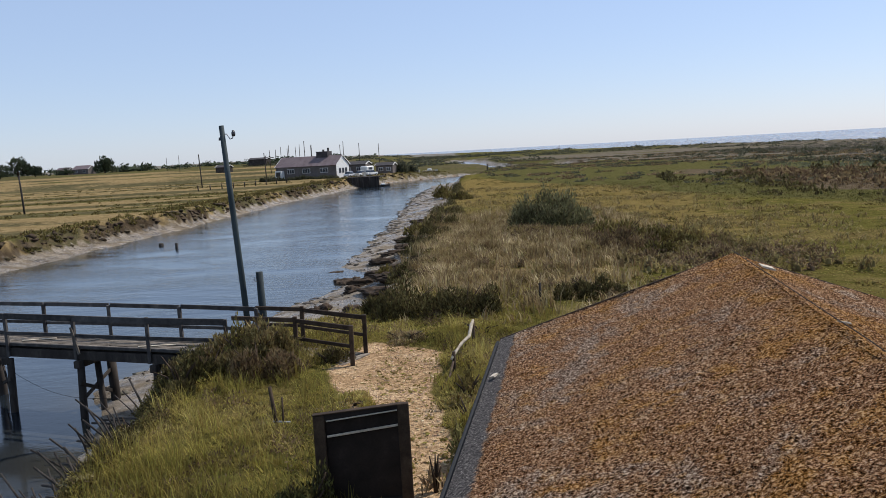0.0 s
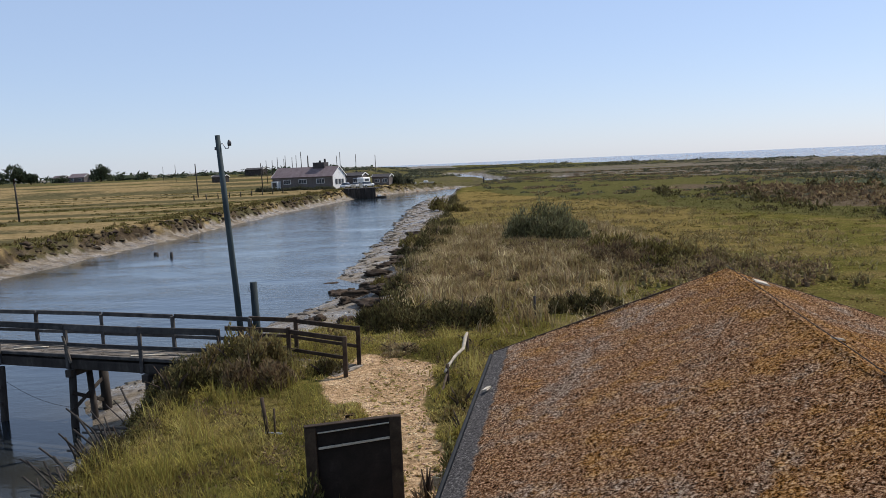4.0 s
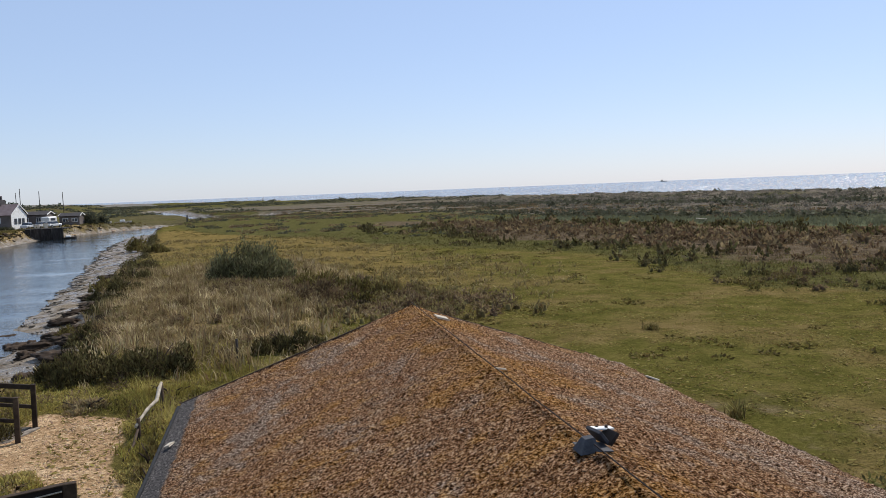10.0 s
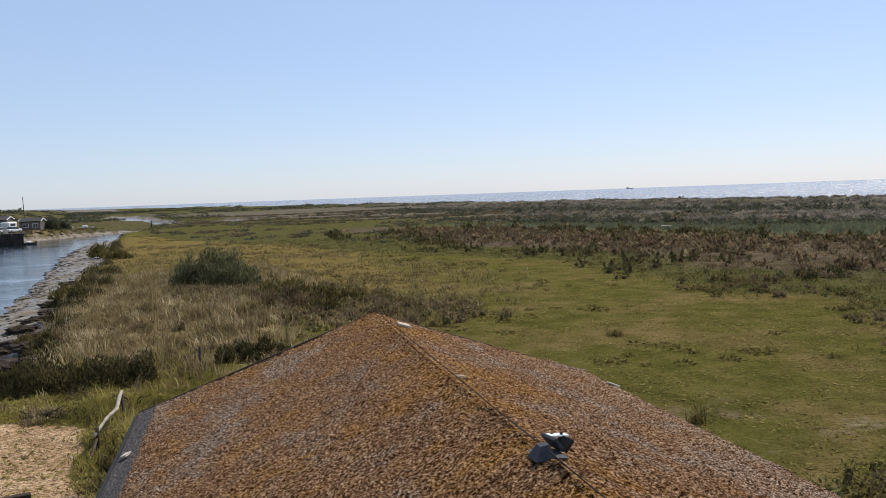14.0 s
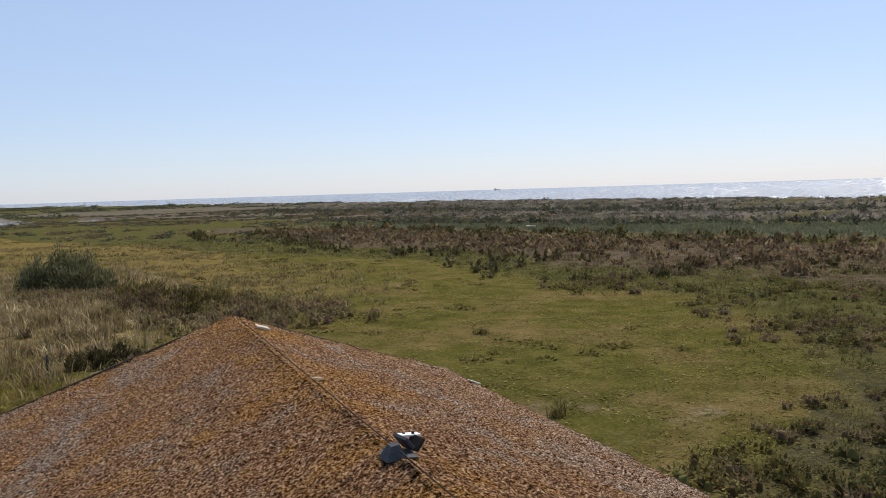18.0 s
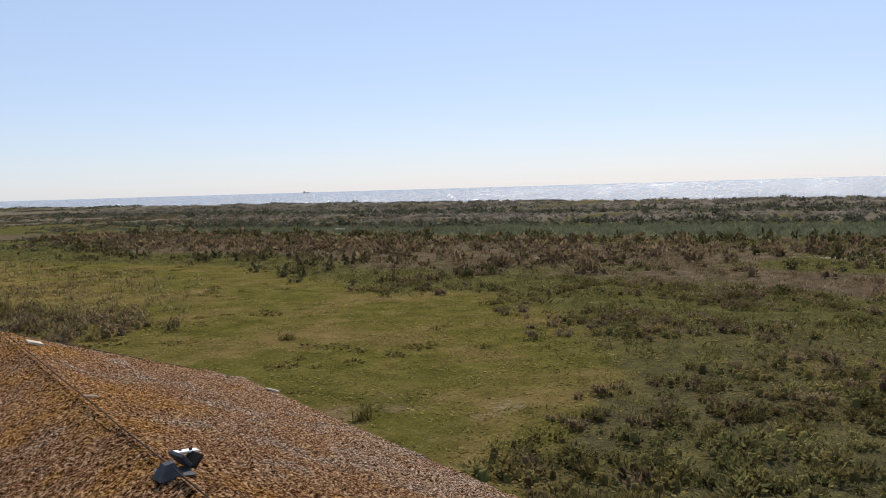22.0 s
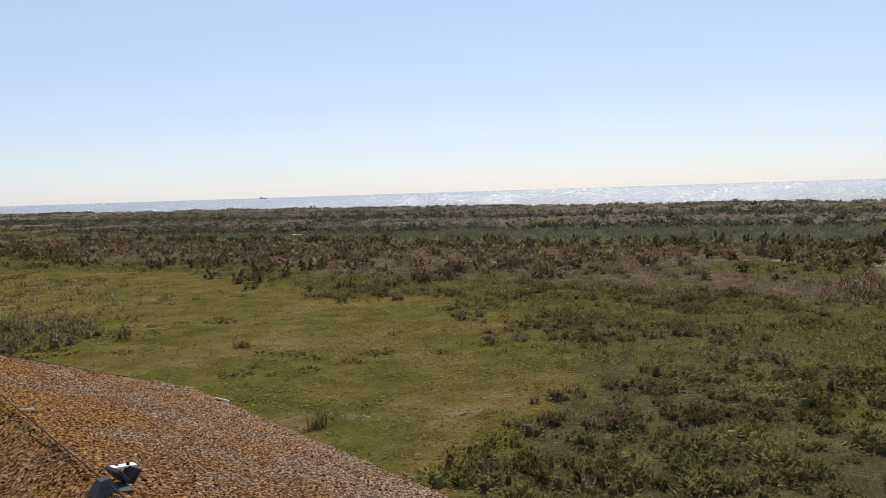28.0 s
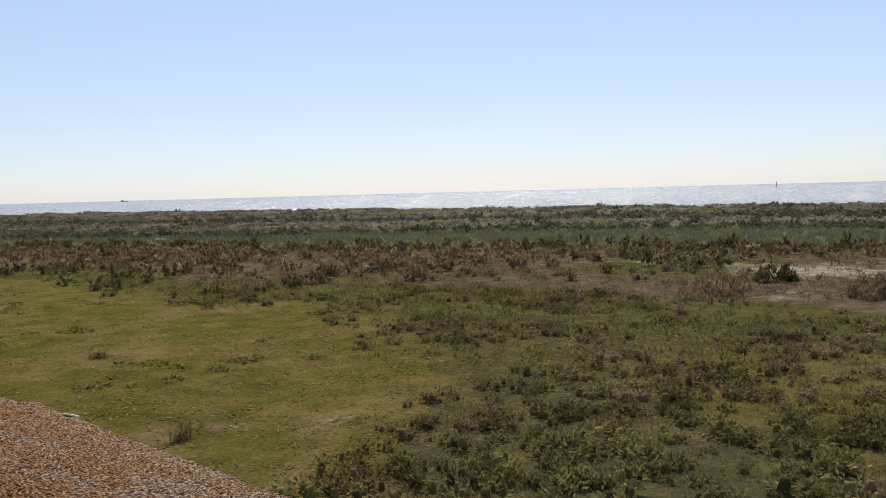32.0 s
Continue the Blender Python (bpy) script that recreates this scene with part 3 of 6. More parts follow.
    pathw = np.interp(y, (-10, 12, 14.6, 17, 19.4, 22, 23.5, 24.4, 25.5), (0.8, 0.85, 0.85, 1.1, 1.5, 1.75, 1.5, 0.8, 0.0))
    path = smooth((pathw - np.abs(x - pathx) + 0.5 * fbm(x / 1.1, y / 1.1, 3, 41)) / 0.5) * (y < 26.5) * (y > -12)
    path = path * (1 - 0.95 * np.exp(-(((x + 2.8) / 0.45) ** 2 + ((y - 18.2) / 1.2) ** 2)))
    z = z - 0.05 * path * rise
    stub = np.exp(-(((x - 3) / 6) ** 2 + ((y - 46) / 15) ** 2)) * 1.4
    bankland = (~east) & (far < 1500)
    gold = meadow * smooth((190 - y) / 40) * smooth((y - 32) / 28) * smooth((32 - x) / 12) * np.clip(0.78 + 0.9 * fbm(x / 12, y / 12, 3, 69), 0, 1)
    straw = np.where(bankland, np.clip(0.62 + 1.5 * fbm(x / 60, y / 9, 4, 51), 0, 1), 0) * west * smooth((258 + 110 * smooth((-x - 34) / 18) - y) / 30) + np.clip(stub, 0, 1) * 0.8 * east
    sandy = np.maximum(path, near_sea)
    shell = np.zeros_like(sandy)
    for sx, sy, sr, amount in ((55, 44, 5, 0.34), (61, 11, 7, 0.62), (58, 57, 5, 0.34), (46.5, 9.6, 1.3, 0.8), (49, 9.8, 1.2, 0.6), (17.5, 14.7, 0.8, 0.34), (64, 22, 5, 0.42), (64, 1, 8, 0.6)):
        shell = np.maximum(shell, amount * np.exp(-(((x - sx) / sr) ** 2 + ((y - sy) / (sr * 1.3)) ** 2)) * (1 + 0.7 * fbm(x / 3, y / 3, 3, 61)))
    mud = np.where(west, 1 - smooth(rise * 3.2), 1 - rise)
    # weight of the haze tone, rising with distance
    far_haze = smooth((far - 700) / 300) * (~east)
    marsh = east * smooth((u - reed_top + 5 * nb) / 8) * np.clip(0.62 + 0.8 * fbm(x / 60, y / 14, 3, 66), 0, 1)
    marsh = np.maximum(marsh, east * (1 - meadow) * smooth((y - 110) / 60) * np.clip(0.85 + 0.9 * fbm(x / 70, y / 12, 3, 67), 0, 1))
    turf = east * np.exp(-(((x - 43) / 4.5) ** 4 + ((y - 8) / 6) ** 4)) * (0.8 + 0.5 * nb)
    bare_red = meadow * np.exp(-(((x - 15) / 6.5) ** 2 + ((y - 16.5) / 4) ** 2)) * np.clip(0.8 + fbm(x / 2, y / 2, 2, 68), 0, 1)
    near = shrubs * smooth((46 - far) / 16)
    return z, dict(gold=gold, meadow=np.maximum(np.maximum(meadow, turf), (0.42 + 0.5 * fbm(x / 6, y / 6, 3, 24)) * near), straw=np.clip(straw + 0.35 * bare_red, 0, 1), dark=np.clip(shrubs * (0.75 - 0.4 * near) + np.maximum(scrub * 0.8, marsh) + bankland * west * np.clip(2.6 * fbm(x / 45, y / 7, 3, 52) - 0.25 + 0.8 * smooth((y - 232 - 110 * smooth((-x - 34) / 18)) / 30), 0, 0.8), 0, 1), red=np.clip(red + 0.45 * bare_red, 0, 1), dune=0.9 * east * smooth((u - reed_top - 9 + 6 * nb) / 8) * (to_sea > 0) * smooth((620 - y) / 200) * np.clip(0.75 + 0.8 * fbm(x / 25, y / 9, 3, 73), 0, 1), far_haze=far_haze, clay=smooth(rise * 12) * (1 - smooth((rise - 0.9) * 8)) * (far < 330) * np.where(west, smooth((190 - y) / 20) * np.clip(0.65 + 1.6 * fbm(x / 6, y / 6, 2, 72), 0, 1), 1), strip=strip, shell=np.clip(shell, 0, 1), sand=np.clip(sandy, 0, 1), mud=mud), dict(path=path, rise=rise, shrubs=shrubs * (1 - np.clip(turf, 0, 1)), scrub=scrub, west=west, s=s, east=east, to_sea=to_sea, u=u)


def height(x, y):
    return land(np.asarray(x, float), np.asarray(y, float))[0]


def build_ground():
    a = np.concatenate([np.arange(-44, 82, 0.34), np.arange(82, 316, 2.5)])
    r = np.concatenate([[0.0], np.geomspace(1.5, 16, 45)[:-1], np.geomspace(16, 270, 200)[:-1], np.geomspace(270, 4950, 90)])
    A, R = np.meshgrid(np.radians(a), r)
    x, y = 0.5 + R * np.sin(A), -3.0 + R * np.cos(A)
    z, zones, _ = land(x.ravel(), y.ravel())
    n, m = len(a), len(r)
    i, j = np.meshgrid(np.arange(m - 1), np.arange(n), indexing="ij")
    k = (j + 1) % n
    F = np.stack([i * n + j, (i + 1) * n + j, (i + 1) * n + k, i * n + k], -1).reshape(-1, 4)[:, ::-1]
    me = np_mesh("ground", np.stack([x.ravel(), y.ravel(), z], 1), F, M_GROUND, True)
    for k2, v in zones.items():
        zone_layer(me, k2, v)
    return tagged(new("ground", me), "salt marsh ground with creek banks, sandy path and dunes", "ground", kind="structure")


build_ground()

def build_water():
    gx = np.concatenate([np.linspace(-4900, -60, 15)[:-1], np.arange(-60, 20, 0.8), np.linspace(20, 4900, 15)])
    gy = np.concatenate([np.linspace(-4900, -10, 15)[:-1], np.arange(-10, 120, 0.8), np.linspace(120, 4900, 15)])
    X, Y = np.meshgrid(gx, gy)
    n = len(gx)
    j, i = np.meshgrid(np.arange(len(gy) - 1), np.arange(n - 1), indexing="ij")
    F = np.stack([j * n + i, j * n + i + 1, (j + 1) * n + i + 1, (j + 1) * n + i], -1).reshape(-1, 4)
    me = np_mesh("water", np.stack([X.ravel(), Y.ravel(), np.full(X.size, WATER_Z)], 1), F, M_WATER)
    d, west = river_distance(X.ravel(), Y.ravel())
    zone_layer(me, "shoal", np.exp(-np.clip(d, 0, 50) / np.where(west, 2.6, np.interp(Y.ravel(), (18, 24, 34), (2.6, 1.6, 1.2)))) * (np.hypot(X, Y).ravel() < 200) * (d > -6))
    return tagged(new("water", me), "rippled tidal creek and open sea under a blue sky", "water", kind="structure")


build_water()


# ---- the hut with the lichen roof ----
RIDGE = Vector((0.148, 0.989, 0)).normalized()
YAW = -math.degrees(math.atan2(RIDGE.x, RIDGE.y))
APEX = Vector((4.11, 11.78, 4.24)) + RIDGE * 0.45
HALF, RISE, BACK = 3.49, 1.22, 15.5
hut = thing("hut", "low-pitched timber hut under a lichen-crusted roof", "hut", Matrix.Translation((APEX.x, APEX.y, 0)) @ pose(0, 0, 0, 0, 0, YAW))


def slope_mesh(side):
    """One roof slope: x across from the ridge, y along from the far gable; a knobbly crust on top, 6 cm thick at the edges."""
    gx = np.linspace(0, HALF, 160)
    gy = -np.concatenate([np.linspace(0, 9.2, 420), np.linspace(9.3, BACK, 40)])
    nx, ny = len(gx), len(gy)
    X, Y = np.meshgrid(gx, gy)
    crust = 0.5 + 1.0 * fbm(side * X / 0.060, Y / 0.070, 2, 71) + 0.8 * fbm(side * X / 0.32, Y / 0.26, 3, 75)
    bare = smooth((X - HALF + 0.36) / 0.26) * (side < 0)
    crust = np.clip(crust, 0, 1.5) * (1 - 0.85 * bare)
    sag = -0.035 * np.sin(np.pi * X / HALF) + 0.02 * fbm(side * X / 2.0, Y / 2.5, 2, 77)
    lap = ((X + 0.12 * fbm(Y / 3.0, X * 0 + 2.0, 2, 78)) % 0.92) / 0.92
    sag = sag + (side > 0) * 0.022 * smooth((1 - lap) * 1.2) * smooth((X - 0.5) / 0.5)
    rim = smooth(np.minimum(np.minimum(HALF - X, -Y) / 0.05, 1))
    Z = 4.24 - RISE * X / HALF + sag * rim + 0.030 * crust * (0.3 + 0.7 * rim)
    V = np.stack([side * X.ravel(), Y.ravel(), Z.ravel()], 1)
    i, j = np.meshgrid(np.arange(ny - 1), np.arange(nx - 1), indexing="ij")
    F = np.stack([i * nx + j, (i + 1) * nx + j, (i + 1) * nx + j + 1, i * nx + j + 1], -1).reshape(-1, 4)
    if side < 0:
        F = F[:, ::-1]
    # underside and edges
    border = np.concatenate([np.arange(nx), np.arange(1, ny) * nx + nx - 1, (ny - 1) * nx + np.arange(nx - 2, -1, -1), np.arange(ny - 2, 0, -1) * nx])
    low = V[border] - np.array([0, 0, 0.07])
    n0, nb = len(V), len(border)
    e = np.arange(nb)
    skirt = np.stack([border, n0 + e, n0 + (e + 1) % nb, border[(e + 1) % nb]], 1)
    if side < 0:
        skirt = skirt[:, ::-1]
    me = np_mesh("roof_slope", np.concatenate([V, low]), np.concatenate([F, skirt]), M_LICHEN, True)
    pale = smooth((X - 1.3) / 1.8) * (side > 0) * np.clip(0.8 + 1.2 * fbm(X / 0.9, Y / 1.3, 3, 79), 0, 1)
    zone_layer(me, "crest", np.concatenate([np.exp(-(X / 0.75) ** 2).ravel(), np.zeros(nb)]))
    zone_layer(me, "pale", np.concatenate([pale.ravel(), np.zeros(nb)]))
    zone_layer(me, "bare", np.concatenate([bare.ravel(), np.zeros(nb)]))
    return me


part("roof_slope", slope_mesh(-1), None, hut, "orange and grey lichen crust on old roofing")
part("roof_slope", slope_mesh(1), None, hut, "orange and grey lichen crust on old roofing")
for sx in (-1, 1):
    part("verge_board", beam_bm((0, 0.0, 4.19), (sx * HALF, 0.0, 4.19 - RISE), 0.03, 0.12), M_BROWNWOOD, hut)
    part("fascia_board", beam_bm((sx * (HALF - 0.03), 0, 2.86), (sx * (HALF - 0.03), -BACK, 2.86), 0.04, 0.16), M_OLDWOOD, hut)
    if sx < 0:
        part("gutter", pole_bm([(sx * (HALF + 0.05), 0.05, 2.94), (sx * (HALF + 0.05), -BACK, 2.90)], [0.036, 0.036], 8), M_TYRE, hut, "thin black gutter")
    part("wall", box_bm((0.16, BACK - 0.5, 2.95), (sx * (HALF - 0.3), -BACK / 2, 1.46)), M_BROWNWOOD, hut, "dark tarred boarding")
for yy in (-0.25, -BACK + 0.25):
    gw = bmesh.new()
    pts = [(-HALF + 0.2, yy, -0.02), (HALF - 0.2, yy, -0.02), (HALF - 0.2, yy, 2.95), (0, yy, 4.02), (-HALF + 0.2, yy, 2.95)]
    face = gw.faces.new([gw.verts.new(p) for p in pts])
    grown = bmesh.ops.extrude_face_region(gw, geom=[face])
    bmesh.ops.translate(gw, vec=(0, 0.12, 0), verts=[v for v in grown["geom"] if isinstance(v, bmesh.types.BMVert)])
    bmesh.ops.recalc_face_normals(gw, faces=gw.faces)
    part("gable_wall", gw, M_BROWNWOOD, hut, "dark tarred boarding")
part("ridge_wire", pole_bm([(0.003 * math.sin(k * 1.7), -0.02 - k * 0.62, 4.304 + 0.002 * math.sin(k * 2.3)) for k in range(25)], [0.005] * 25, 6), M_BLACKBOARD, hut, "thin dark wire along the ridge")


def roof_point(along, across):
    """World place on the roof skin: metres back from the far gable, metres to the right of the ridge."""
    q = hut.matrix_basis @ Vector((across, -along, 4.24 - RISE * abs(across) / HALF))
    return q


def ridge_vent():
    base = roof_point(7.42, 0.0) + Vector((0, 0, 0.03))
    v = thing("ridge_vent", "broken ridge vent of two grey slate caps with a white plate", "roof vent", Matrix.Translation(base) @ pose(0, 0, 0, 0, 0, YAW) @ Matrix.Scale(0.5, 4))
    cap = bmesh.new()
    a = [cap.verts.new(p) for p in ((-0.20, -0.24, -0.05), (0.10, -0.26, -0.02), (0.10, 0.06, -0.02), (-0.20, 0.08, -0.05))]
    t = [cap.verts.new(p) for p in ((-0.10, -0.15, 0.13), (0.02, -0.16, 0.15), (0.03, -0.02, 0.15), (-0.10, 0.0, 0.13))]
    for k in range(4):
        cap.faces.new((a[k], a[(k + 1) % 4], t[(k + 1) % 4], t[k]))
    cap.faces.new(t), cap.faces.new(a[::-1])
    bmesh.ops.recalc_face_normals(cap, faces=cap.faces)
    part("slate_cap", cap, M_SLATE, v)
    part("slate_cap", box_bm((0.05, 0.34, 0.24), (0.20, 0.16, 0.07), (0, -38, 12), 0.006), M_SLATE, v)
    part("slate_cap", box_bm((0.05, 0.30, 0.20), (0.34, 0.12, 0.05), (0, 40, 12), 0.006), M_BLACKBOARD, v)
    part("cover_plate", box_bm((0.34, 0.11, 0.025), (0.30, 0.25, 0.138), (4, 8, 14), 0.004), M_WHITE, v, "white painted plate with two bolts")
    for k in (0.22, 0.36):
        part("bolt", pole_bm([(k, 0.25, 0.13), (k, 0.25, 0.175)], [0.022, 0.022], 8), M_BLACKBOARD, v)
    part("flashing", box_bm((0.44, 0.42, 0.012), (0.06, 0.0, -0.028), (0, 6, 0), 0.003), M_SLATE, v, "grey patch of flashing")


ridge_vent()


def fragment(name, along, across, size, turn, tip, label):
    p = roof_point(along, across)
    bm = box_bm(size, (0, 0, size[2] / 2), (0, 0, 0), min(size) * 0.12)
    for vtx in bm.verts:
        vtx.co.x += random.uniform(-0.1, 0.1) * size[0]
        vtx.co.y += random.uniform(-0.1, 0.1) * size[1]
    me = bpy.data.meshes.new(name)
    bm.to_mesh(me)
    bm.free()
    me.materials.append(M_PALE)
    ob = new(name, me)
    slope = math.degrees(math.atan2(RISE, HALF)) * (1 if across > 0 else -1)
    ob.matrix_basis = Matrix.Translation(p + Vector((0, 0, 0.025))) @ pose(0, 0, 0, 0, slope, YAW) @ pose(0, 0, 0, tip, 0, turn)
    return tagged(ob, label, "roof fragment")


fragment("tile_fragment", 0.9, 0.30, (0.20, 0.12, 0.022), 20, 6, "pale broken tile lying by the top of the ridge")
fragment("tile_fragment", 2.35, -3.38, (0.11, 0.08, 0.02), 60, 0, "pale broken tile lying on the bare eaves")
fragment("tile_fragment", 1.2, 3.42, (0.20, 0.10, 0.02), -30, 0, "pale broken tile lying near the far eaves")
fragment("slate_sliver", 4.75, 0.12, (0.20, 0.022, 0.015), 40, 0, "pale thin sliver lying beside the ridge wire")


# ---- footbridge ----
def footbridge():
    b = thing("footbridge", "old timber footbridge on tarred piles over the creek", "bridge")
    d, n = Vector((-0.935, 0.354, 0)), Vector((0.354, 0.935, 0))
    c0 = Vector((-6.9, 25.15, 0))
    length = 35.5

    def at(s, off, z):
        p = c0 + d * s + n * off
        return (p.x, p.y, z)
    for off in (-0.66, 0.0, 0.66):
        part("main_beam", beam_bm(at(-0.5, off, 0.02), at(length, off, 0.02), 0.20, 0.30, 0.015), M_OLDWOOD, b)
    # rails and posts, bowed a little from post to post
    step = 2.95
    stops = [step * k - 0.45 for k in range(13)]
    for off, name in ((-0.80, "near"), (0.80, "far")):
        for k, s in enumerate(stops):
            lean = random.uniform(-0.03, 0.03)
            part("rail_post", beam_bm(at(s, off, -0.12), at(s + lean, off + random.uniform(-0.02, 0.02), 1.36 if off < 0 else 1.38), 0.11, 0.11, 0.012), M_RAIL, b)
        for s0, s1 in zip(stops, stops[1:]):
            j = random.uniform(-0.02, 0.02)
            part("top_rail", beam_bm(at(s0 + 0.03, off * 1.06, (1.27 if off < 0 else 1.36) + j), at(s1 - 0.03, off * 1.06, (1.27 if off < 0 else 1.36) + random.uniform(-0.02, 0.02)), 0.055, 0.20 if off < 0 else 0.14, 0.01), M_RAIL, b)
            part("mid_rail", beam_bm(at(s0 + 0.02, off * 1.04, 0.72 + j), at(s1 - 0.02, off * 1.04, 0.70), 0.045, 0.11, 0.008), M_RAIL, b)
        part("kerb_beam", beam_bm(at(-0.3, off * 0.9, 0.30), at(length, off * 0.9, 0.30), 0.10, 0.10, 0.01), M_RAIL, b)
    part("brace", beam_bm(at(5.25, -0.88, 0.10), at(5.50, -0.88, 0.98), 0.05, 0.09, 0.006), M_PLANK, b, "pale splint nailed beside a post")
    part("loose_plank", beam_bm(at(2.2, 0.1, 0.29), at(3.3, -0.35, 0.29), 0.10, 0.03, 0.004), M_BLEACHED, b, "pale loose board")
    part("loose_plank", beam_bm(at(7.4, 0.3, 0.29), at(8.4, -0.2, 0.29), 0.10, 0.03, 0.004), M_BLEACHED, b, "pale loose board")
    # ramp down to the path
    ramp = {-1: [(-6.62, 24.40), (-4.62, 23.70), (-2.85, 22.45)], 1: [(-6.25, 25.90), (-4.70, 25.35), (-2.62, 23.85)]}
    for side, pts in ramp.items():
        for k, (x, y) in enumerate(pts[1:]):
            part("rail_post", beam_bm((x, y, float(height(x, y)) - 0.3), (x + 0.02, y, 1.44 - 0.08 * k), 0.12, 0.12, 0.012), M_BROWNWOOD, b)
        for k, (p, q) in enumerate(zip(pts, pts[1:])):
            z0, z1 = 1.36 - 0.04 * k, 1.34 - 0.06 * k
            part("top_rail", beam_bm((*p, z0), (*q, z1), 0.06, 0.13, 0.01), M_BROWNWOOD, b)
            part("mid_rail", beam_bm((*p, z0 - 0.52), (*q, z1 - 0.52), 0.05, 0.10, 0.01), M_BROWNWOOD, b)
    # piles in bents of three, with cross braces; one bent stands askew
    for s in (2.3, 5.35, 8.42, 13.0, 17.5, 22.0, 26.5, 31.0):
        skew = 2.4 if s == 8.42 else 0.2
        part("cap_beam", beam_bm(at(s, -0.95, -0.25), at(s + skew, 0.95, -0.25), 0.22, 0.24, 0.015), M_OLDWOOD, b)
        for k, off in enumerate((-0.76, 0.05, 0.78)):
            if k == 1 and s == 8.42:
                continue
            f = s + skew * (off + 0.76) / 1.54
            lean = random.uniform(-0.06, 0.06) + (0.18 if k == 1 else 0)
            r = (0.115, 0.10, 0.15)[k]
            part("support_post", pole_bm([at(f - lean, off * 1.1, -4.0), at(f - lean * 0.4, off * 1.04, -1.6), at(f, off, -0.2)], [r * 1.15, r * 1.06, r], 10, 0.06), M_OLDWOOD, b)
        part("cross_brace", beam_bm(at(s - 0.05, -0.92, -1.45), at(s + skew, 0.92, -0.72), 0.06, 0.12, 0.01), M_OLDWOOD, b)
        part("cross_brace", beam_bm(at(s - 0.10, -0.96, -0.85), at(s + skew, 0.86, -1.65), 0.06, 0.12, 0.01), M_OLDWOOD, b)
    part("cable", pole_bm([at(9.2 - k * 0.45, -0.95, -0.05 - 0.55 * math.sin(k / 12 * math.pi) - 0.1 * k) for k in range(13)], [0.006] * 13, 6), M_BLACKBOARD, b, "slack black cable under the deck")
    # deck boards laid along the bridge in short lengths
    for row in range(7):
        s = -0.4
        while s < length - 0.2:
            L = random.uniform(1.6, 3.4)
            e = min(s + L, length)
            off = -0.60 + row * 0.20
            dz = random.uniform(-0.008, 0.012)
            part("deck_plank", beam_bm(at(s, off, 0.24 + dz), at(e - 0.02, off + random.uniform(-0.012, 0.012), 0.24 + random.uniform(-0.01, 0.015)), 0.175, 0.045, 0.005), M_PLANK, b)
            s = e
    # short boards on the ramp
    for k in range(17):
        t = k / 16
        p = Vector((-6.45, 25.1, 0.26)).lerp(Vector((-2.9, 23.2, 0.20)), t)
        q = Vector((0.46, 0.88, 0))
        part("deck_plank", beam_bm(p - q * 0.7, p + q * 0.7, 0.21, 0.045, 0.005), M_PLANK, b)
    return b


footbridge()


# ---- posts, boards and stakes ----
def telegraph_pole(name, base, top, r0, r1, label, material, fittings=True):
    p = thing(name, label, "telegraph pole", Matrix.Translation(base))
    v = Vector(top) - Vector(base)
    part("shaft", pole_bm([(0, 0, -0.8), v * 0.33, v * 0.66, v], [r0, r0 * 0.93, (r0 + r1) / 2, r1], 12, 0.015), material, p)
    if fittings:
        e = Vector((1, 0.1, 0))
        part("bracket", pole_bm([v * 0.965, v * 0.965 + e * 0.14, v * 0.957 + e * 0.22 - Vector((0, 0, 0.10)), v * 0.957 + e * 0.30 - Vector((0, 0, 0.08)), v * 0.96 + e * 0.34], [0.018] * 5, 6), M_METAL, p)
        part("insulator", pole_bm([v * 0.96 + e * 0.34 + Vector((0, 0, -0.04)), v * 0.96 + e * 0.34 + Vector((0, 0, 0.06)), v * 0.96 + e * 0.34 + Vector((0, 0, 0.15))], [0.055, 0.065, 0.035], 10), M_CERAMIC, p)
        part("insulator", pole_bm([v * 0.94 - e * 0.10, v * 0.945 - e * 0.10 + Vector((0, 0, 0.06))], [0.04, 0.03], 8), M_CERAMIC, p)
    return p


telegraph_pole("telegraph_pole", (-6.62, 26.6, -0.6), (-7.0, 26.5, 7.15), 0.105, 0.08, "leaning tarred pole with one insulator, beside the footbridge", M_GREENPOST)
stub = thing("mooring_post", "short dark timber post standing beside the pole", "post", Matrix.Translation((-6.2, 26.7, -0.6)))
part("shaft", pole_bm([(0, 0, -0.6), (0.0, 0, 1.5), (-0.02, 0, 3.0)], [0.125, 0.12, 0.115], 10, 0.03), M_GREENPOST, stub)
part("iron_strap", pole_bm([(-0.09, -0.1, 2.7), (-0.15, -0.12, 2.72), (-0.15, -0.12, 2.85)], [0.02] * 3, 6), M_METAL, stub)
for k, (x, y, h) in enumerate(((-62.0, 121.5, 5.6), (-56.9, 194.2, 7.8), (-50.5, 235, 7.6))):
    z = float(height(x, y))
    telegraph_pole("telegraph_pole", (x, y, z), (x - 0.25, y, z + h), 0.15, 0.11, "slender dark pole standing in the dry marsh grass", M_OLDWOOD, fittings=False)


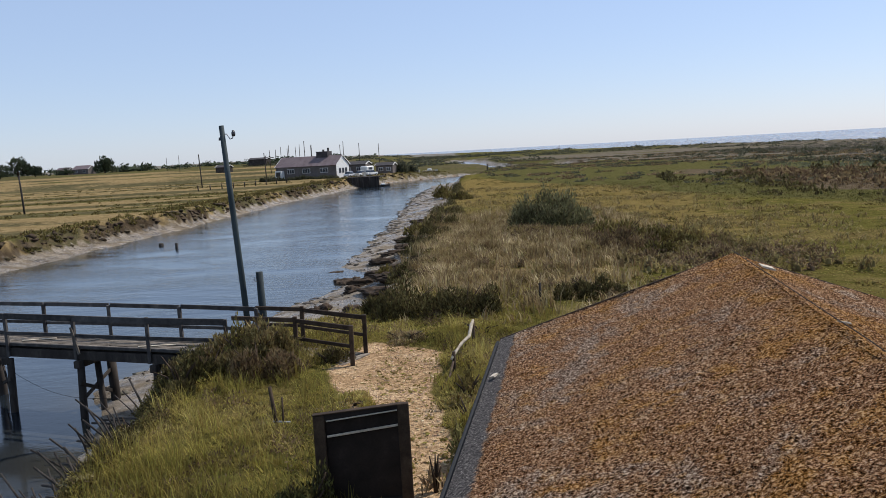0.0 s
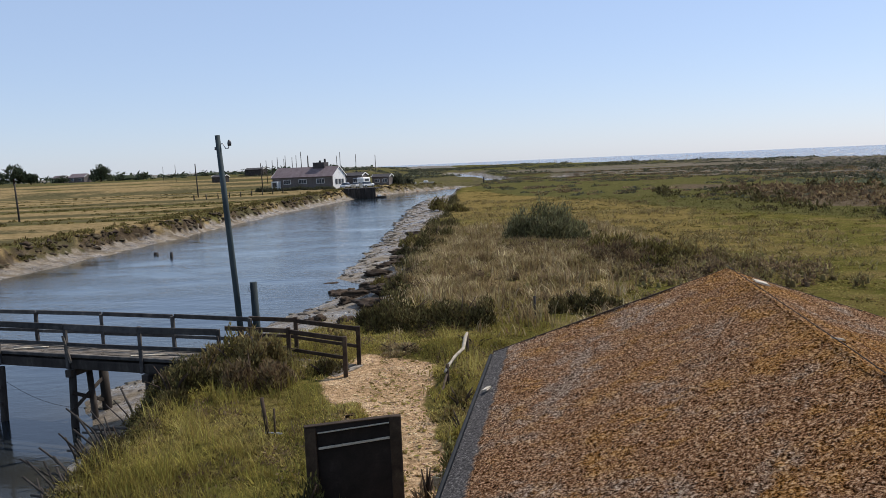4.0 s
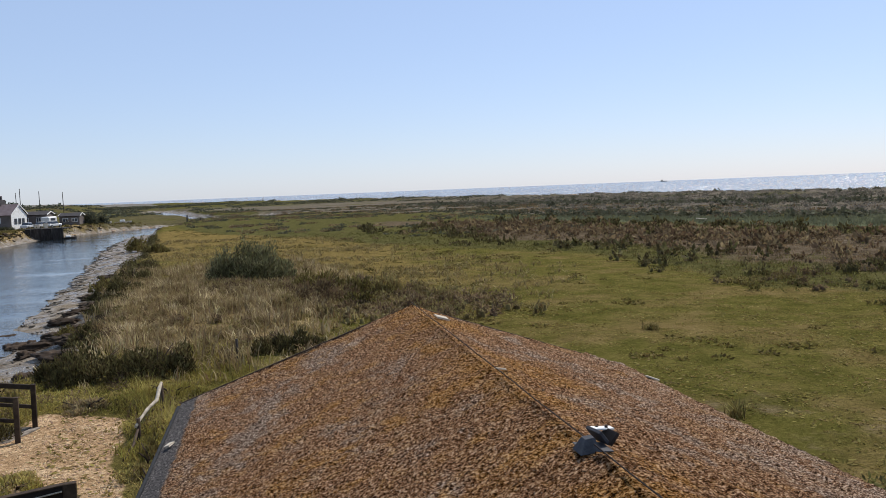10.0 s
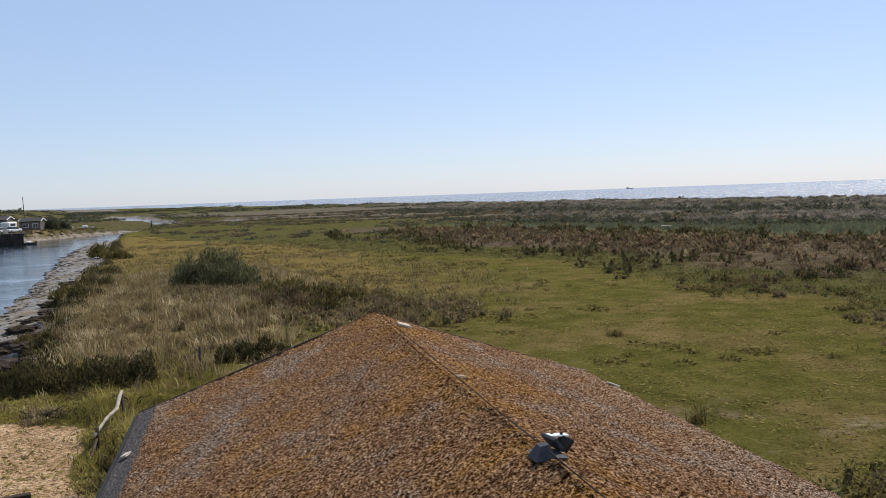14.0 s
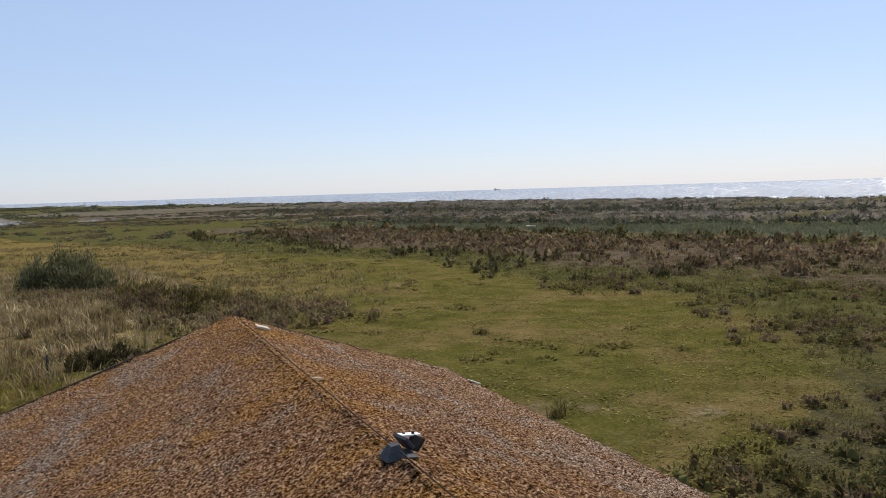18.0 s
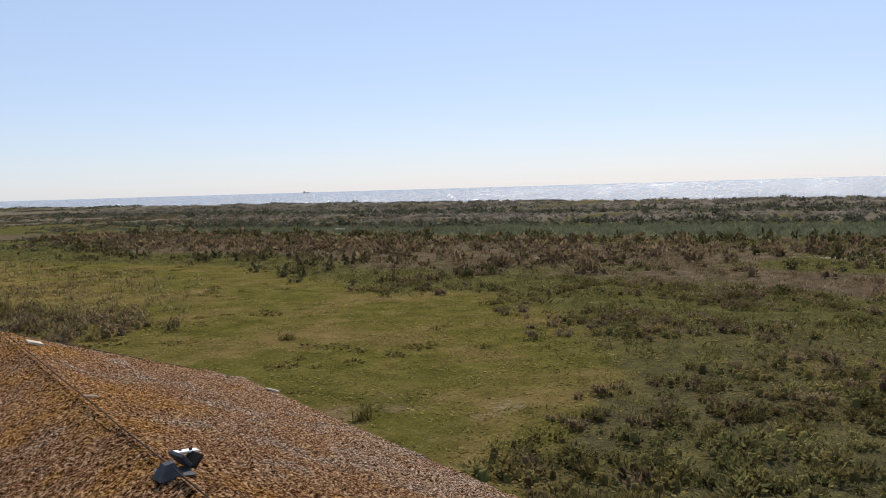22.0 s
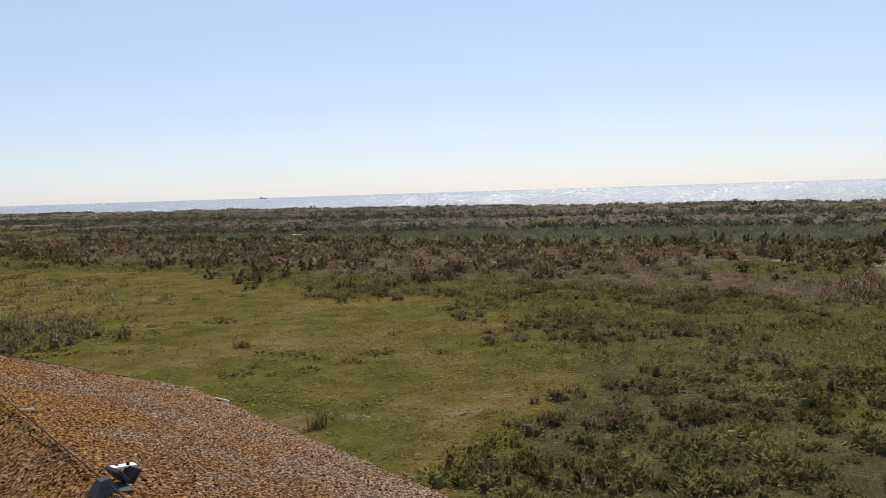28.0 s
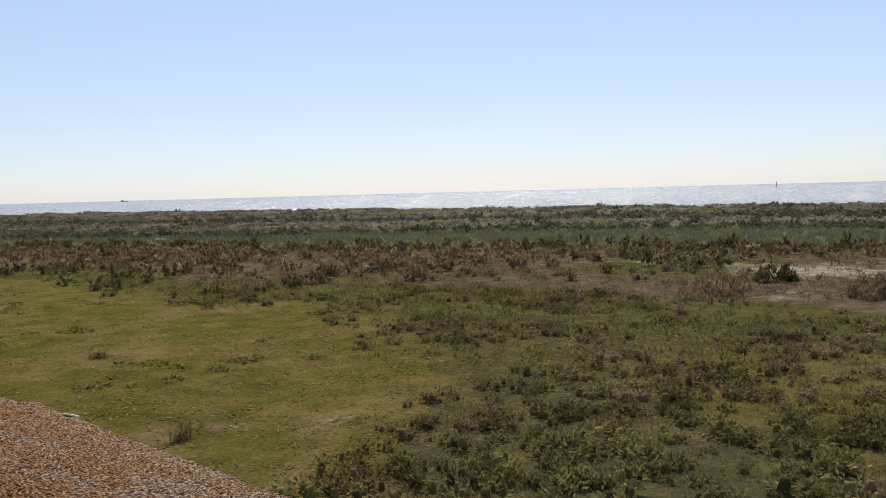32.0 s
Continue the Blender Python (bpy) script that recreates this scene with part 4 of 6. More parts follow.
def notice_board():
    """Seen from behind and above: a framed dark panel between two posts, with a pale batten."""
    m = Matrix.Translation((-1.58, 13.15, 0)) @ pose(0, 0, 0, 0, 0, 3)
    b = thing("notice_board", "back of a dark-stained wooden notice board beside the path", "notice board", m)
    top = 1.88
    for x in (-0.70, 0.68):
        part("post", beam_bm((x, 0, -0.3), (x, 0, top + (0.06 if x > 0 else -0.06)), 0.19, 0.11, 0.012), M_BROWNWOOD, b, "dark brown weathered stile")
    part("panel", box_bm((1.42, 0.03, 1.55), (0, 0.02, 1.02)), M_BLACKBOARD, b, "near-black stained panel")
    part("top_rail", beam_bm((-0.62, 0, top - 0.10), (0.62, 0, top - 0.01), 0.09, 0.12, 0.008), M_BLACKBOARD, b)
    part("batten", beam_bm((-0.58, -0.025, 1.46), (0.58, -0.025, 1.58), 0.03, 0.035, 0.004), M_PALE, b, "pale batten across the panel")
    part("batten", beam_bm((-0.58, -0.062, top - 0.15), (0.58, -0.062, top - 0.04), 0.03, 0.018, 0.003), M_PALE, b, "grey edge along the top")
    part("cap", beam_bm((-0.80, 0, top - 0.05), (0.60, 0, top + 0.045), 0.12, 0.025, 0.006), M_BROWNWOOD, b, "brown weathered capping board")
    part("bottom_rail", beam_bm((-0.72, 0, 0.30), (0.72, 0, 0.30), 0.09, 0.10, 0.008), M_BLACKBOARD, b)


notice_board()


def driftwood_fence():
    f = thing("driftwood_handrail", "bleached crooked branch fixed to two thin posts by the path", "handrail")
    a, c = Vector((0.55, 23.6, 0)), Vector((-0.05, 20.9, 0))
    for p, h in ((a, 0.80), (c, 0.55)):
        z = float(height(p.x, p.y))
        part("post", pole_bm([(p.x, p.y, z - 0.3), (p.x + 0.02, p.y, z + h)], [0.055, 0.045], 8, 0.05), M_BROWNWOOD, f)
    za, zc = float(height(a.x, a.y)) + 0.80, float(height(c.x, c.y)) + 0.46
    pts = [Vector((a.x + 0.02, a.y + 0.1, za)), Vector((0.50, 23.2, za - 0.05)), Vector((0.42, 22.5, za - 0.18)), Vector((0.20, 21.8, za - 0.22)), Vector((0.02, 21.2, zc + 0.02)), Vector((c.x - 0.05, c.y - 0.15, zc - 0.06))]
    part("branch", pole_bm(pts, [0.036, 0.052, 0.050, 0.046, 0.040, 0.034], 10, 0.12), M_BLEACHED, f, "bleached bare branch")
    q = Vector((-0.35, 19.3, float(height(-0.35, 19.3)) + 0.02))
    part("stay", pole_bm([(c.x, c.y, zc - 0.15), (c.x - 0.1, 20.2, zc - 0.32), q], [0.03, 0.035, 0.03], 8, 0.08), M_BROWNWOOD, f)


driftwood_fence()


def stake(x, y, z, h, lean, r, label, name="wooden_stake", material=None, group=""):
    s = new(name, None)
    me = bpy.data.meshes.new(name)
    bm = pole_bm([(0, 0, -0.35), (lean[0] * h * 0.5, lean[1] * h * 0.5, h * 0.5), (lean[0] * h, lean[1] * h, h)], [r, r * 0.95, r * 0.85], 8, 0.08)
    bm.to_mesh(me)
    bm.free()
    me.materials.append(material or M_OLDWOOD)
    bpy.data.objects.remove(s)
    s = new(name, me)
    s.matrix_basis = Matrix.Translation((x, y, z))
    return tagged(s, label, "stake", group)


# old revetment: rows of leaning stakes at the foot of the creek bank, with rails
for k in range(54):
    t = (k % 27) / 26
    row = k // 27
    x, y = -10.1 + 0.75 * row + 1.1 * t + random.uniform(-0.4, 0.4), 23.8 - 8.6 * t + random.uniform(-0.4, 0.4)
    z = max(float(height(x, y)), WATER_Z)
    stake(x, y, z - 0.1, random.uniform(0.45, 1.25), (random.uniform(-1.3, -0.3), random.uniform(-0.4, 0.8)), random.uniform(0.018, 0.036), "rotten leaning stake at the foot of the creek bank", group="revetment stakes")
for k in range(18):
    x, y = -10.0 + 0.5 * (k % 3) + 0.065 * k, 23.2 - 0.48 * k
    rail = new("revetment_rail", bpy.data.meshes.new("revetment_rail"))
    bm = pole_bm([(-0.9, 0.7, -0.05), (0, 0, 0.12), (0.55, -0.9, 0.22)], [0.034, 0.032, 0.026], 8, 0.1)
    bm.to_mesh(rail.data)
    bm.free()
    rail.data.materials.append(M_OLDWOOD)
    rail.matrix_basis = Matrix.Translation((x, y, max(float(height(x, y)), -1.9) + 0.30))
    tagged(rail, "rotten rail lying on the revetment stakes", "rail", "revetment rails")
tap = thing("post_with_tap", "thin leaning post with a small metal cross bar in the grass", "post", Matrix.Translation((-3.9, 17.3, float(height(-3.9, 17.3)))))
part("shaft", pole_bm([(0, 0, -0.2), (-0.12, 0.05, 0.85)], [0.045, 0.04], 8, 0.05), M_BROWNWOOD, tap)
part("shaft", pole_bm([(0.12, 0, -0.2), (0.14, 0, 0.62)], [0.025, 0.02], 8), M_BROWNWOOD, tap)
part("cross_bar", beam_bm((-0.1, 0, 0.10), (0.28, 0, 0.06), 0.05, 0.03, 0.004), M_METAL, tap)
peg = thing("marker_post", "short dark marker post on a low frame in the grass", "post", Matrix.Translation((3.3, 30.6, float(height(3.3, 30.6)))))
part("shaft", pole_bm([(0, 0, -0.2), (0, 0, 0.75)], [0.06, 0.05], 8), M_OLDWOOD, peg)
part("frame_bar", beam_bm((-0.45, 0, 0.12), (0.25, 0, 0.12), 0.12, 0.14, 0.01), M_OLDWOOD, peg)
stake(-26.5, 80.2, -2.9, 1.35, (0.0, 0.0), 0.16, "dark post standing in the creek")
stake(-29.2, 83.4, -2.9, 1.1, (0.1, 0.0), 0.28, "low dark stump standing in the creek")


# ---- plants ----
def leaf_dome(n, rx, ry, rz, leaf, seed, lumps=5, upright=0.5, slim=0.32):
    """n small leaves in a lumpy dome; quads of about leaf metres."""
    g = np.random.default_rng(seed)
    th, ph = g.uniform(0, 2 * np.pi, n), np.arccos(g.uniform(0.02, 1, n))
    rad = g.uniform(0.45, 1, n) ** 0.6
    lt, lp = g.uniform(0, 2 * np.pi, lumps), np.arccos(g.uniform(0.1, 1, lumps))
    D = np.stack([np.sin(ph) * np.cos(th), np.sin(ph) * np.sin(th), np.cos(ph)], 1)
    L = np.stack([np.sin(lp) * np.cos(lt), np.sin(lp) * np.sin(lt), np.cos(lp)], 1)
    rad = rad * (0.72 + 0.38 * np.max(np.clip(D @ L.T, 0, 1) ** 5, axis=1))
    P = D * rad[:, None] * np.array([rx, ry, rz]) + g.normal(0, 0.03, (n, 3))
    P[:, 2] = np.abs(P[:, 2])
    along = D * (1 - upright) + np.array([0, 0, upright]) + g.normal(0, 0.35, (n, 3))
    along /= np.linalg.norm(along, axis=1)[:, None]
    side = np.cross(along, g.normal(0, 1, (n, 3)))
    side /= np.linalg.norm(side, axis=1)[:, None] + 1e-9
    size = leaf * g.uniform(0.6, 1.4, n)[:, None]
    V = np.stack([P - along * size * 0.6, P + side * size * slim, P + along * size * 0.8, P - side * size * slim], 1).reshape(-1, 3)
    return V, np.arange(n * 4).reshape(-1, 4)


def shrub(body, plate, n, leaf, seed):
    """A compact shrub: a lumpy body of overlapping leafy sprays lying round a dome, and n loose sprigs on it."""
    g = np.random.default_rng(seed)
    th, ph = g.uniform(0, 2 * np.pi, body), np.arccos(g.uniform(0.0, 1, body))
    D = np.stack([np.sin(ph) * np.cos(th), np.sin(ph) * np.sin(th), np.cos(ph)], 1)
    L = g.normal(0, 1, (6, 3))
    L[:, 2] = np.abs(L[:, 2]) + 0.25
    L /= np.linalg.norm(L, axis=1)[:, None]
    R = 0.27 + 0.28 * np.max(np.clip(D @ L.T, 0, 1) ** 9, axis=1) + g.normal(0, 0.03, body)
    P = D * R[:, None]
    N = D + g.normal(0, 0.30, (body, 3))
    N /= np.linalg.norm(N, axis=1)[:, None]
    A = np.cross(N, g.normal(0, 1, (body, 3)))
    A /= np.linalg.norm(A, axis=1)[:, None]
    B = np.cross(N, A)
    size = plate * g.uniform(0.6, 1.3, body)[:, None]
    A = A + np.array([0, 0, 0.4]) + D * 0.5
    A /= np.linalg.norm(A, axis=1)[:, None]
    V = np.stack([P - A * size * 0.7, P + B * size * 0.30, P + A * size * 0.75, P - B * size * 0.30], 1).reshape(-1, 3)
    V2, F2 = leaf_dome(n, 0.46, 0.46, 0.50, leaf, seed + 900, 6, 0.45)
    return np.concatenate([V, V2]), np.concatenate([np.arange(body * 4).reshape(-1, 4), F2 + body * 4])


def sprig_shrub(sprigs, length, width, lobes, seed):
    """A heathery shrub a metre wide: leafy lobes with upright pointed sprigs all over them."""
    g = np.random.default_rng(seed)
    rr, ang = 0.34 * np.sqrt(g.uniform(0, 1, lobes)), g.uniform(0, 2 * np.pi, lobes)
    C = np.stack([rr * np.cos(ang), rr * np.sin(ang), g.uniform(0.05, 0.30, lobes) * (1 - rr)], 1)
    R = g.uniform(0.15, 0.25, lobes)
    rings = np.array([(0.85 * math.cos(t), 0.85 * math.sin(t), 0.0) for t in np.arange(5) * 1.2566] + [(0.6 * math.cos(t), 0.6 * math.sin(t), 0.6) for t in np.arange(5) * 1.2566 + 0.4] + [(0.02 * math.cos(t), 0.02 * math.sin(t), 0.86) for t in np.arange(5) * 1.2566])
    rings[:5, 2] = -0.9
    V = (C[:, None] + rings[None] * R[:, None, None] * g.uniform(0.4, 0.6, (lobes, 15, 1))).reshape(-1, 3)
    k = np.arange(5)
    q = np.concatenate([np.stack([k, (k + 1) % 5, (k + 1) % 5 + 5, k + 5], 1), np.stack([k + 5, (k + 1) % 5 + 5, (k + 1) % 5 + 10, k + 10], 1)])
    F = (q[None] + 15 * np.arange(lobes)[:, None, None]).reshape(-1, 4)
    w = g.integers(0, lobes, sprigs)
    th, cz = g.uniform(0, 2 * np.pi, sprigs), g.uniform(-0.25, 1, sprigs)
    sz = np.sqrt(1 - cz * cz)
    D = np.stack([sz * np.cos(th), sz * np.sin(th), cz], 1)
    P = C[w] + D * (R[w] * g.uniform(0.5, 1.0, sprigs))[:, None]
    A = D * 0.8 + np.array([0, 0, 0.5]) + g.normal(0, 0.4, (sprigs, 3))
    A /= np.linalg.norm(A, axis=1)[:, None]
    S = np.cross(A, g.normal(0, 1, (sprigs, 3)))
    S /= np.linalg.norm(S, axis=1)[:, None] + 1e-9
    L, W = length * g.uniform(0.55, 1.35, sprigs)[:, None], width * g.uniform(0.7, 1.3, sprigs)[:, None]
    V2 = np.stack([P, P + A * L * 0.45 + S * W, P + A * L, P + A * L * 0.45 - S * W], 1).reshape(-1, 3)
    return np.concatenate([V, V2]), np.concatenate([F, np.arange(sprigs * 4).reshape(-1, 4) + len(V)])


def tuft(n, h, spread, width, seed, droop=0.3):
    """A tuft of n bent blades, two quads each narrowing to the tip."""
    g = np.random.default_rng(seed)
    th = g.uniform(0, 2 * np.pi, n)
    base = g.normal(0, spread * 0.4, (n, 2))
    hh = h * g.uniform(0.6, 1.15, n)
    out = np.stack([np.cos(th), np.sin(th)], 1)
    lean = spread * g.uniform(0.3, 1.4, n)
    side = np.stack([-out[:, 1], out[:, 0]], 1) * width
    rows = []
    for f, w in ((0, 1.0), (0.55, 0.8), (1.0, 0.15)):
        c = base + out * (lean * f ** 1.7)[:, None]
        z = hh * (f - droop * f * f * 0.5)
        for sgn in (-1, 1):
            rows.append(np.concatenate([c + sgn * side * w * 0.5, z[:, None]], 1))
    V = np.stack(rows, 1)
    o = (np.arange(n) * 6)[:, None]
    F = np.concatenate([o + np.array([[0, 1, 3, 2]]), o + np.array([[2, 3, 5, 4]])])
    return V.reshape(-1, 3), F


def scatter(templates, pos, size, tall=None, seed=3):
    """All copies of the templates at the places, joined."""
    g = np.random.default_rng(seed)
    which, rot = g.integers(0, len(templates), len(pos)), g.uniform(0, 2 * np.pi, len(pos))
    tall = size if tall is None else tall
    VV, FF, o = [], [], 0
    for k, (V, F) in enumerate(templates):
        i = np.where(which == k)[0]
        if not len(i):
            continue
        c, s = np.cos(rot[i])[:, None], np.sin(rot[i])[:, None]
        X = (V[:, 0] * c - V[:, 1] * s) * size[i][:, None] + pos[i, 0:1]
        Y = (V[:, 0] * s + V[:, 1] * c) * size[i][:, None] + pos[i, 1:2]
        Z = V[:, 2] * tall[i][:, None] + pos[i, 2:3]
        VV.append(np.stack([X, Y, Z], -1).reshape(-1, 3))
        FF.append((F[None] + (np.arange(len(i)) * len(V))[:, None, None]).reshape(-1, F.shape[1]) + o)
        o += len(i) * len(V)
    return np.concatenate(VV), np.concatenate(FF)


def places(n, box, weight, seed, power=1.0, low=0.35):
    """Random places in a box of the plan, kept with the given weight, standing on the ground; power over 1 crowds them nearer."""
    g = np.random.default_rng(seed)
    x0, x1, y0, y1 = box
    x, y = x0 + (x1 - x0) * g.uniform(0, 1, n) ** power, y0 + (y1 - y0) * g.uniform(0, 1, n)
    z, zones, more = land(x, y)
    rx, ry = x - APEX.x, y - APEX.y
    across, along = rx * RIDGE.y - ry * RIDGE.x, -(rx * RIDGE.x + ry * RIDGE.y)
    clear = (np.abs(across) > HALF + 0.35) | (along < -0.4) | (along > BACK)
    keep = (g.uniform(0, 1, n) < weight(x, y, zones, more)) & clear & (z > WATER_Z + low)
    return np.stack([x, y, z], 1)[keep]


def stuff(name, label, category, V, F, material):
    return tagged(new(name, np_mesh(name, V, F, material)), label, category, kind="stuff")


SHRUBS = [shrub(125, 0.100, 40, 0.07, 100 + k) for k in range(7)]
SHRUBS_FAR = [shrub(24, 0.26, 9, 0.14, 110 + k) for k in range(6)]
TURF = [leaf_dome(9, 0.5, 0.5, 0.05, 0.10, 130 + k, 3, 0.1) for k in range(6)]
SHRUBS_FINE = [shrub(230, 0.074, 90, 0.055, 120 + k) for k in range(6)]
TUFTS = [tuft(9, 0.22, 0.12, 0.015, 140 + k) for k in range(5)]
SHEAF = [tuft(10, 0.75, 0.36, 0.036, 170 + k, 0.6) for k in range(5)]
LOW = [leaf_dome(26, 0.5, 0.5, 0.22, 0.16, 180 + k, 3, 0.6) for k in range(4)]


def sized(p, lo, hi, seed):
    return np.random.default_rng(seed).uniform(lo, hi, len(p))


# shrubs of the marsh: the nearest stand singly, those farther off are joined
HEATH = [sprig_shrub(680, 0.080, 0.0115, 11, 300 + k) for k in range(6)]
HEATH_MID = [sprig_shrub(84, 0.125, 0.026, 4, 310 + k) for k in range(6)]
HEATH_FAR = [sprig_shrub(20, 0.26, 0.090, 2, 320 + k) for k in range(5)]
KINDS = (("rusty brown shrub with dry sprigs on the marsh below the hut", M_SHRUB_BROWN), ("olive shrub with upright sprigs on the marsh below the hut", M_SHRUB), ("grey-green shrub with upright sprigs on the marsh below the hut", M_BUSH))


def shrub_density(x, y, z, m):
    """Close thicket under the hut, scattered clumps beyond, thick again in the rusty belt."""
    r, az = np.hypot(x, y), np.degrees(np.arctan2(x, y))
    thick = smooth((az - 45 - 1.3 * np.clip(r - 17, 0, 20)) / 7) * smooth((33 - r) / 7)
    clumps = np.clip(0.32 + 1.5 * fbm(x / 3.6, y / 3.6, 3, 82), 0, 1) * (0.8 + 0.2 * smooth((r - 32) / 12))
    belt = smooth((x - 38) / 10) * np.clip(0.45 + 1.1 * fbm(x / 6, y / 6, 3, 81), 0, 1)
    return np.clip(np.maximum(thick * 0.8, m["shrubs"] * np.maximum(clumps, belt)), 0, 1) * np.clip(1 - 1.6 * z["shell"], 0, 1)


p = places(5600, (8, 44, -14, 40), shrub_density, 6)
reach = np.hypot(p[:, 0] - 1, p[:, 1])
order = np.argsort(reach)
p, reach = p[order], reach[order]
tone = fbm(p[:, 0] / 5, p[:, 1] / 5, 2, 95) * 2.4 + np.random.default_rng(8).normal(0, 0.45, len(p)) - 0.5 * smooth((reach - 24) / 10)
kind = np.where(tone < -0.3, 0, np.where(tone < 0.55, 1, 2))
wide, turn_z, tilt = (0.5 + 0.85 * sized(p, 0, 1, 7) ** 1.8) * (1 + 0.15 * smooth((25 - reach) / 5)), sized(p, 0, 2 * math.pi, 8), sized(p, 0.75, 1.15, 9)
SINGLE = 290
forms = [[np_mesh("shrub", *HEATH[k], mt) for k in range(6)] for _, mt in KINDS]
for k in range(min(SINGLE, len(p))):
    ob = new("shrub", forms[kind[k]][k % 6])
    ob.matrix_basis = Matrix.Translation(p[k]) @ Matrix.Rotation(turn_z[k], 4, "Z") @ Matrix.Diagonal((wide[k], wide[k], wide[k] * tilt[k] * 1.0, 1))
    tagged(ob, KINDS[kind[k]][0], "shrub", "shrubs below the hut")
for j, nm in enumerate(("rusty_thicket", "shrub_thicket", "green_thicket")):
    q = np.where((kind == j) & (np.arange(len(p)) >= SINGLE))[0]
    V, F = scatter(HEATH_MID, p[q], wide[q], wide[q] * tilt[q] * 0.8, 9)
    stuff(nm, ("rusty brown", "olive", "grey-green")[j] + " shrubs scattered over the near marsh", "shrubs", V, F, KINDS[j][1])
p = places(9000, (30, 100, -35, 130), lambda x, y, z, m: shrub_density(x, y, z, m) * (np.hypot(x - 22, y - 13) > 30) * (0.45 + 0.55 * smooth((x - 38) / 8)), 1)
tone = land(p[:, 0], p[:, 1])[1]["red"] + np.random.default_rng(5).normal(0, 0.22, len(p))
for mask, nm, mt, lb in ((tone <= 0.5, "low_shrubs", M_DARKBUSH, "low dark olive shrubs scattered over the marsh"), (tone > 0.5, "rusty_shrubs", M_SHRUB_BROWN, "low rusty brown shrubs scattered over the marsh")):
    q = p[mask]
    size = 0.65 + 1.5 * sized(q, 0, 1, 2) ** 2.0
    far = np.hypot(q[:, 0], q[:, 1]) > 62
    parts = [scatter(kit, q[pick], size[pick], size[pick] * sized(q[pick], 0.75, 1.2, 3), 4) for kit, pick in ((HEATH_MID, ~far), (HEATH_FAR, far))]
    stuff(nm, lb, "shrubs", np.concatenate([parts[0][0], parts[1][0]]), np.concatenate([parts[0][1], parts[1][1] + len(parts[0][0])]), mt)
# low herbs that cover the ground between the shrubs
CARPET = [leaf_dome(13, 0.5, 0.5, 0.36, 0.17, 190 + k, 4, 0.45, 0.18) for k in range(6)]
CARPET_NEAR = [leaf_dome(30, 0.5, 0.5, 0.36, 0.085, 196 + k, 4, 0.6, 0.16) for k in range(6)]
p = places(28000, (8, 96, -25, 120), lambda x, y, z, m: np.clip(m["shrubs"] * (0.92 + 0.8 * fbm(x / 3, y / 3, 3, 90)), 0, 1) * (1 - z["shell"]) * np.clip(40 / np.hypot(x, y), 0, 1), 50)
tone = land(p[:, 0], p[:, 1])[1]["red"] + np.random.default_rng(6).normal(0, 0.25, len(p)) + 0.5 * fbm(p[:, 0] / 4, p[:, 1] / 4, 2, 93)
for mask, nm, mt, lb in ((tone <= 0.5, "low_herbs", M_HERB, "carpet of low olive herbs between the shrubs"), (tone > 0.5, "rusty_herbs", M_SHRUB_BROWN, "carpet of low rusty herbs between the shrubs")):
    q = p[mask]
    far = np.hypot(q[:, 0], q[:, 1]) > 30
    parts = [scatter(kit, q[pick], sized(q[pick], 0.5, 1.2, 51), sized(q[pick], 0.35, 0.95, 52), 53) for kit, pick in ((CARPET_NEAR, ~far), (CARPET, far)) if pick.any()]
    V = np.concatenate([a for a, _ in parts])
    F = np.concatenate([parts[0][1]] + [b + len(parts[0][0]) for _, b in parts[1:]])
    stuff(nm, lb, "herbs", V, F, mt)
# scrub belts towards the dunes
p = places(19000, (70, 200, -60, 300), lambda x, y, z, m: np.clip(m["scrub"] * (0.85 + 1.3 * fbm(x / 9, y / 9, 3, 83)), 0, 1), 10)
V, F = scatter(HEATH_FAR, p, 1.2 + 2.2 * sized(p, 0, 1, 11) ** 2, 0.8 + 1.5 * sized(p, 0, 1, 11) ** 2, 13)
stuff("scrub_belt", "dark belts of scrub in front of the dunes", "shrubs", V, F, M_SCRUB)
p = places(14000, (100, 240, -60, 600), lambda x, y, z, m: (m["to_sea"] > 8) * (m["to_sea"] < 60) * np.clip(0.35 + fbm(x / 12, y / 12, 3, 84), 0, 1), 14)
for mask, nm, mt, lb in ((slice(0, None, 4), "dark_dune_scrub", M_SCRUB, "dark bushes dotted along the dune tops"), (slice(1, None, 2), "dune_scrub", M_DUNE, "pale grey-brown scrub along the dune tops")):
    q = p[mask]
    V, F = scatter(LOW, q, sized(q, 1.2, 2.8, 15), sized(q, 0.8, 2.4, 16), 17)
    stuff(nm, lb, "shrubs", V, F, mt)
p = places(16000, (95, 235, -60, 330), lambda x, y, z, m: m["east"] * z["dune"] * np.clip(0.55 + 1.0 * fbm(x / 14, y / 8, 3, 127), 0, 1), 128)
V, F = scatter([leaf_dome(8, 0.5, 0.5, 0.4, 0.42, 240 + k, 3, 0.5, 0.26) for k in range(4)], p, sized(p, 1.0, 2.4, 129), sized(p, 0.5, 1.3, 130), 131)
stuff("back_dune_scrub", "low grey-brown scrub between the scrub belt and the dunes", "shrubs", V, F, M_DUNE)
REEDS = [leaf_dome(10, 0.5, 0.5, 0.5, 0.34, 210 + k, 3, 0.95, 0.12) for k in range(5)]
p = places(22000, (55, 118, -50, 190), lambda x, y, z, m: z["strip"] * np.clip(85 / np.hypot(x, y), 0, 1), 80)
V, F = scatter(REEDS, p, sized(p, 0.7, 1.3, 81), sized(p, 0.8, 1.1, 82), 83)
stuff("reed_belt", "even belt of green reeds", "reeds", V, F, M_REED)
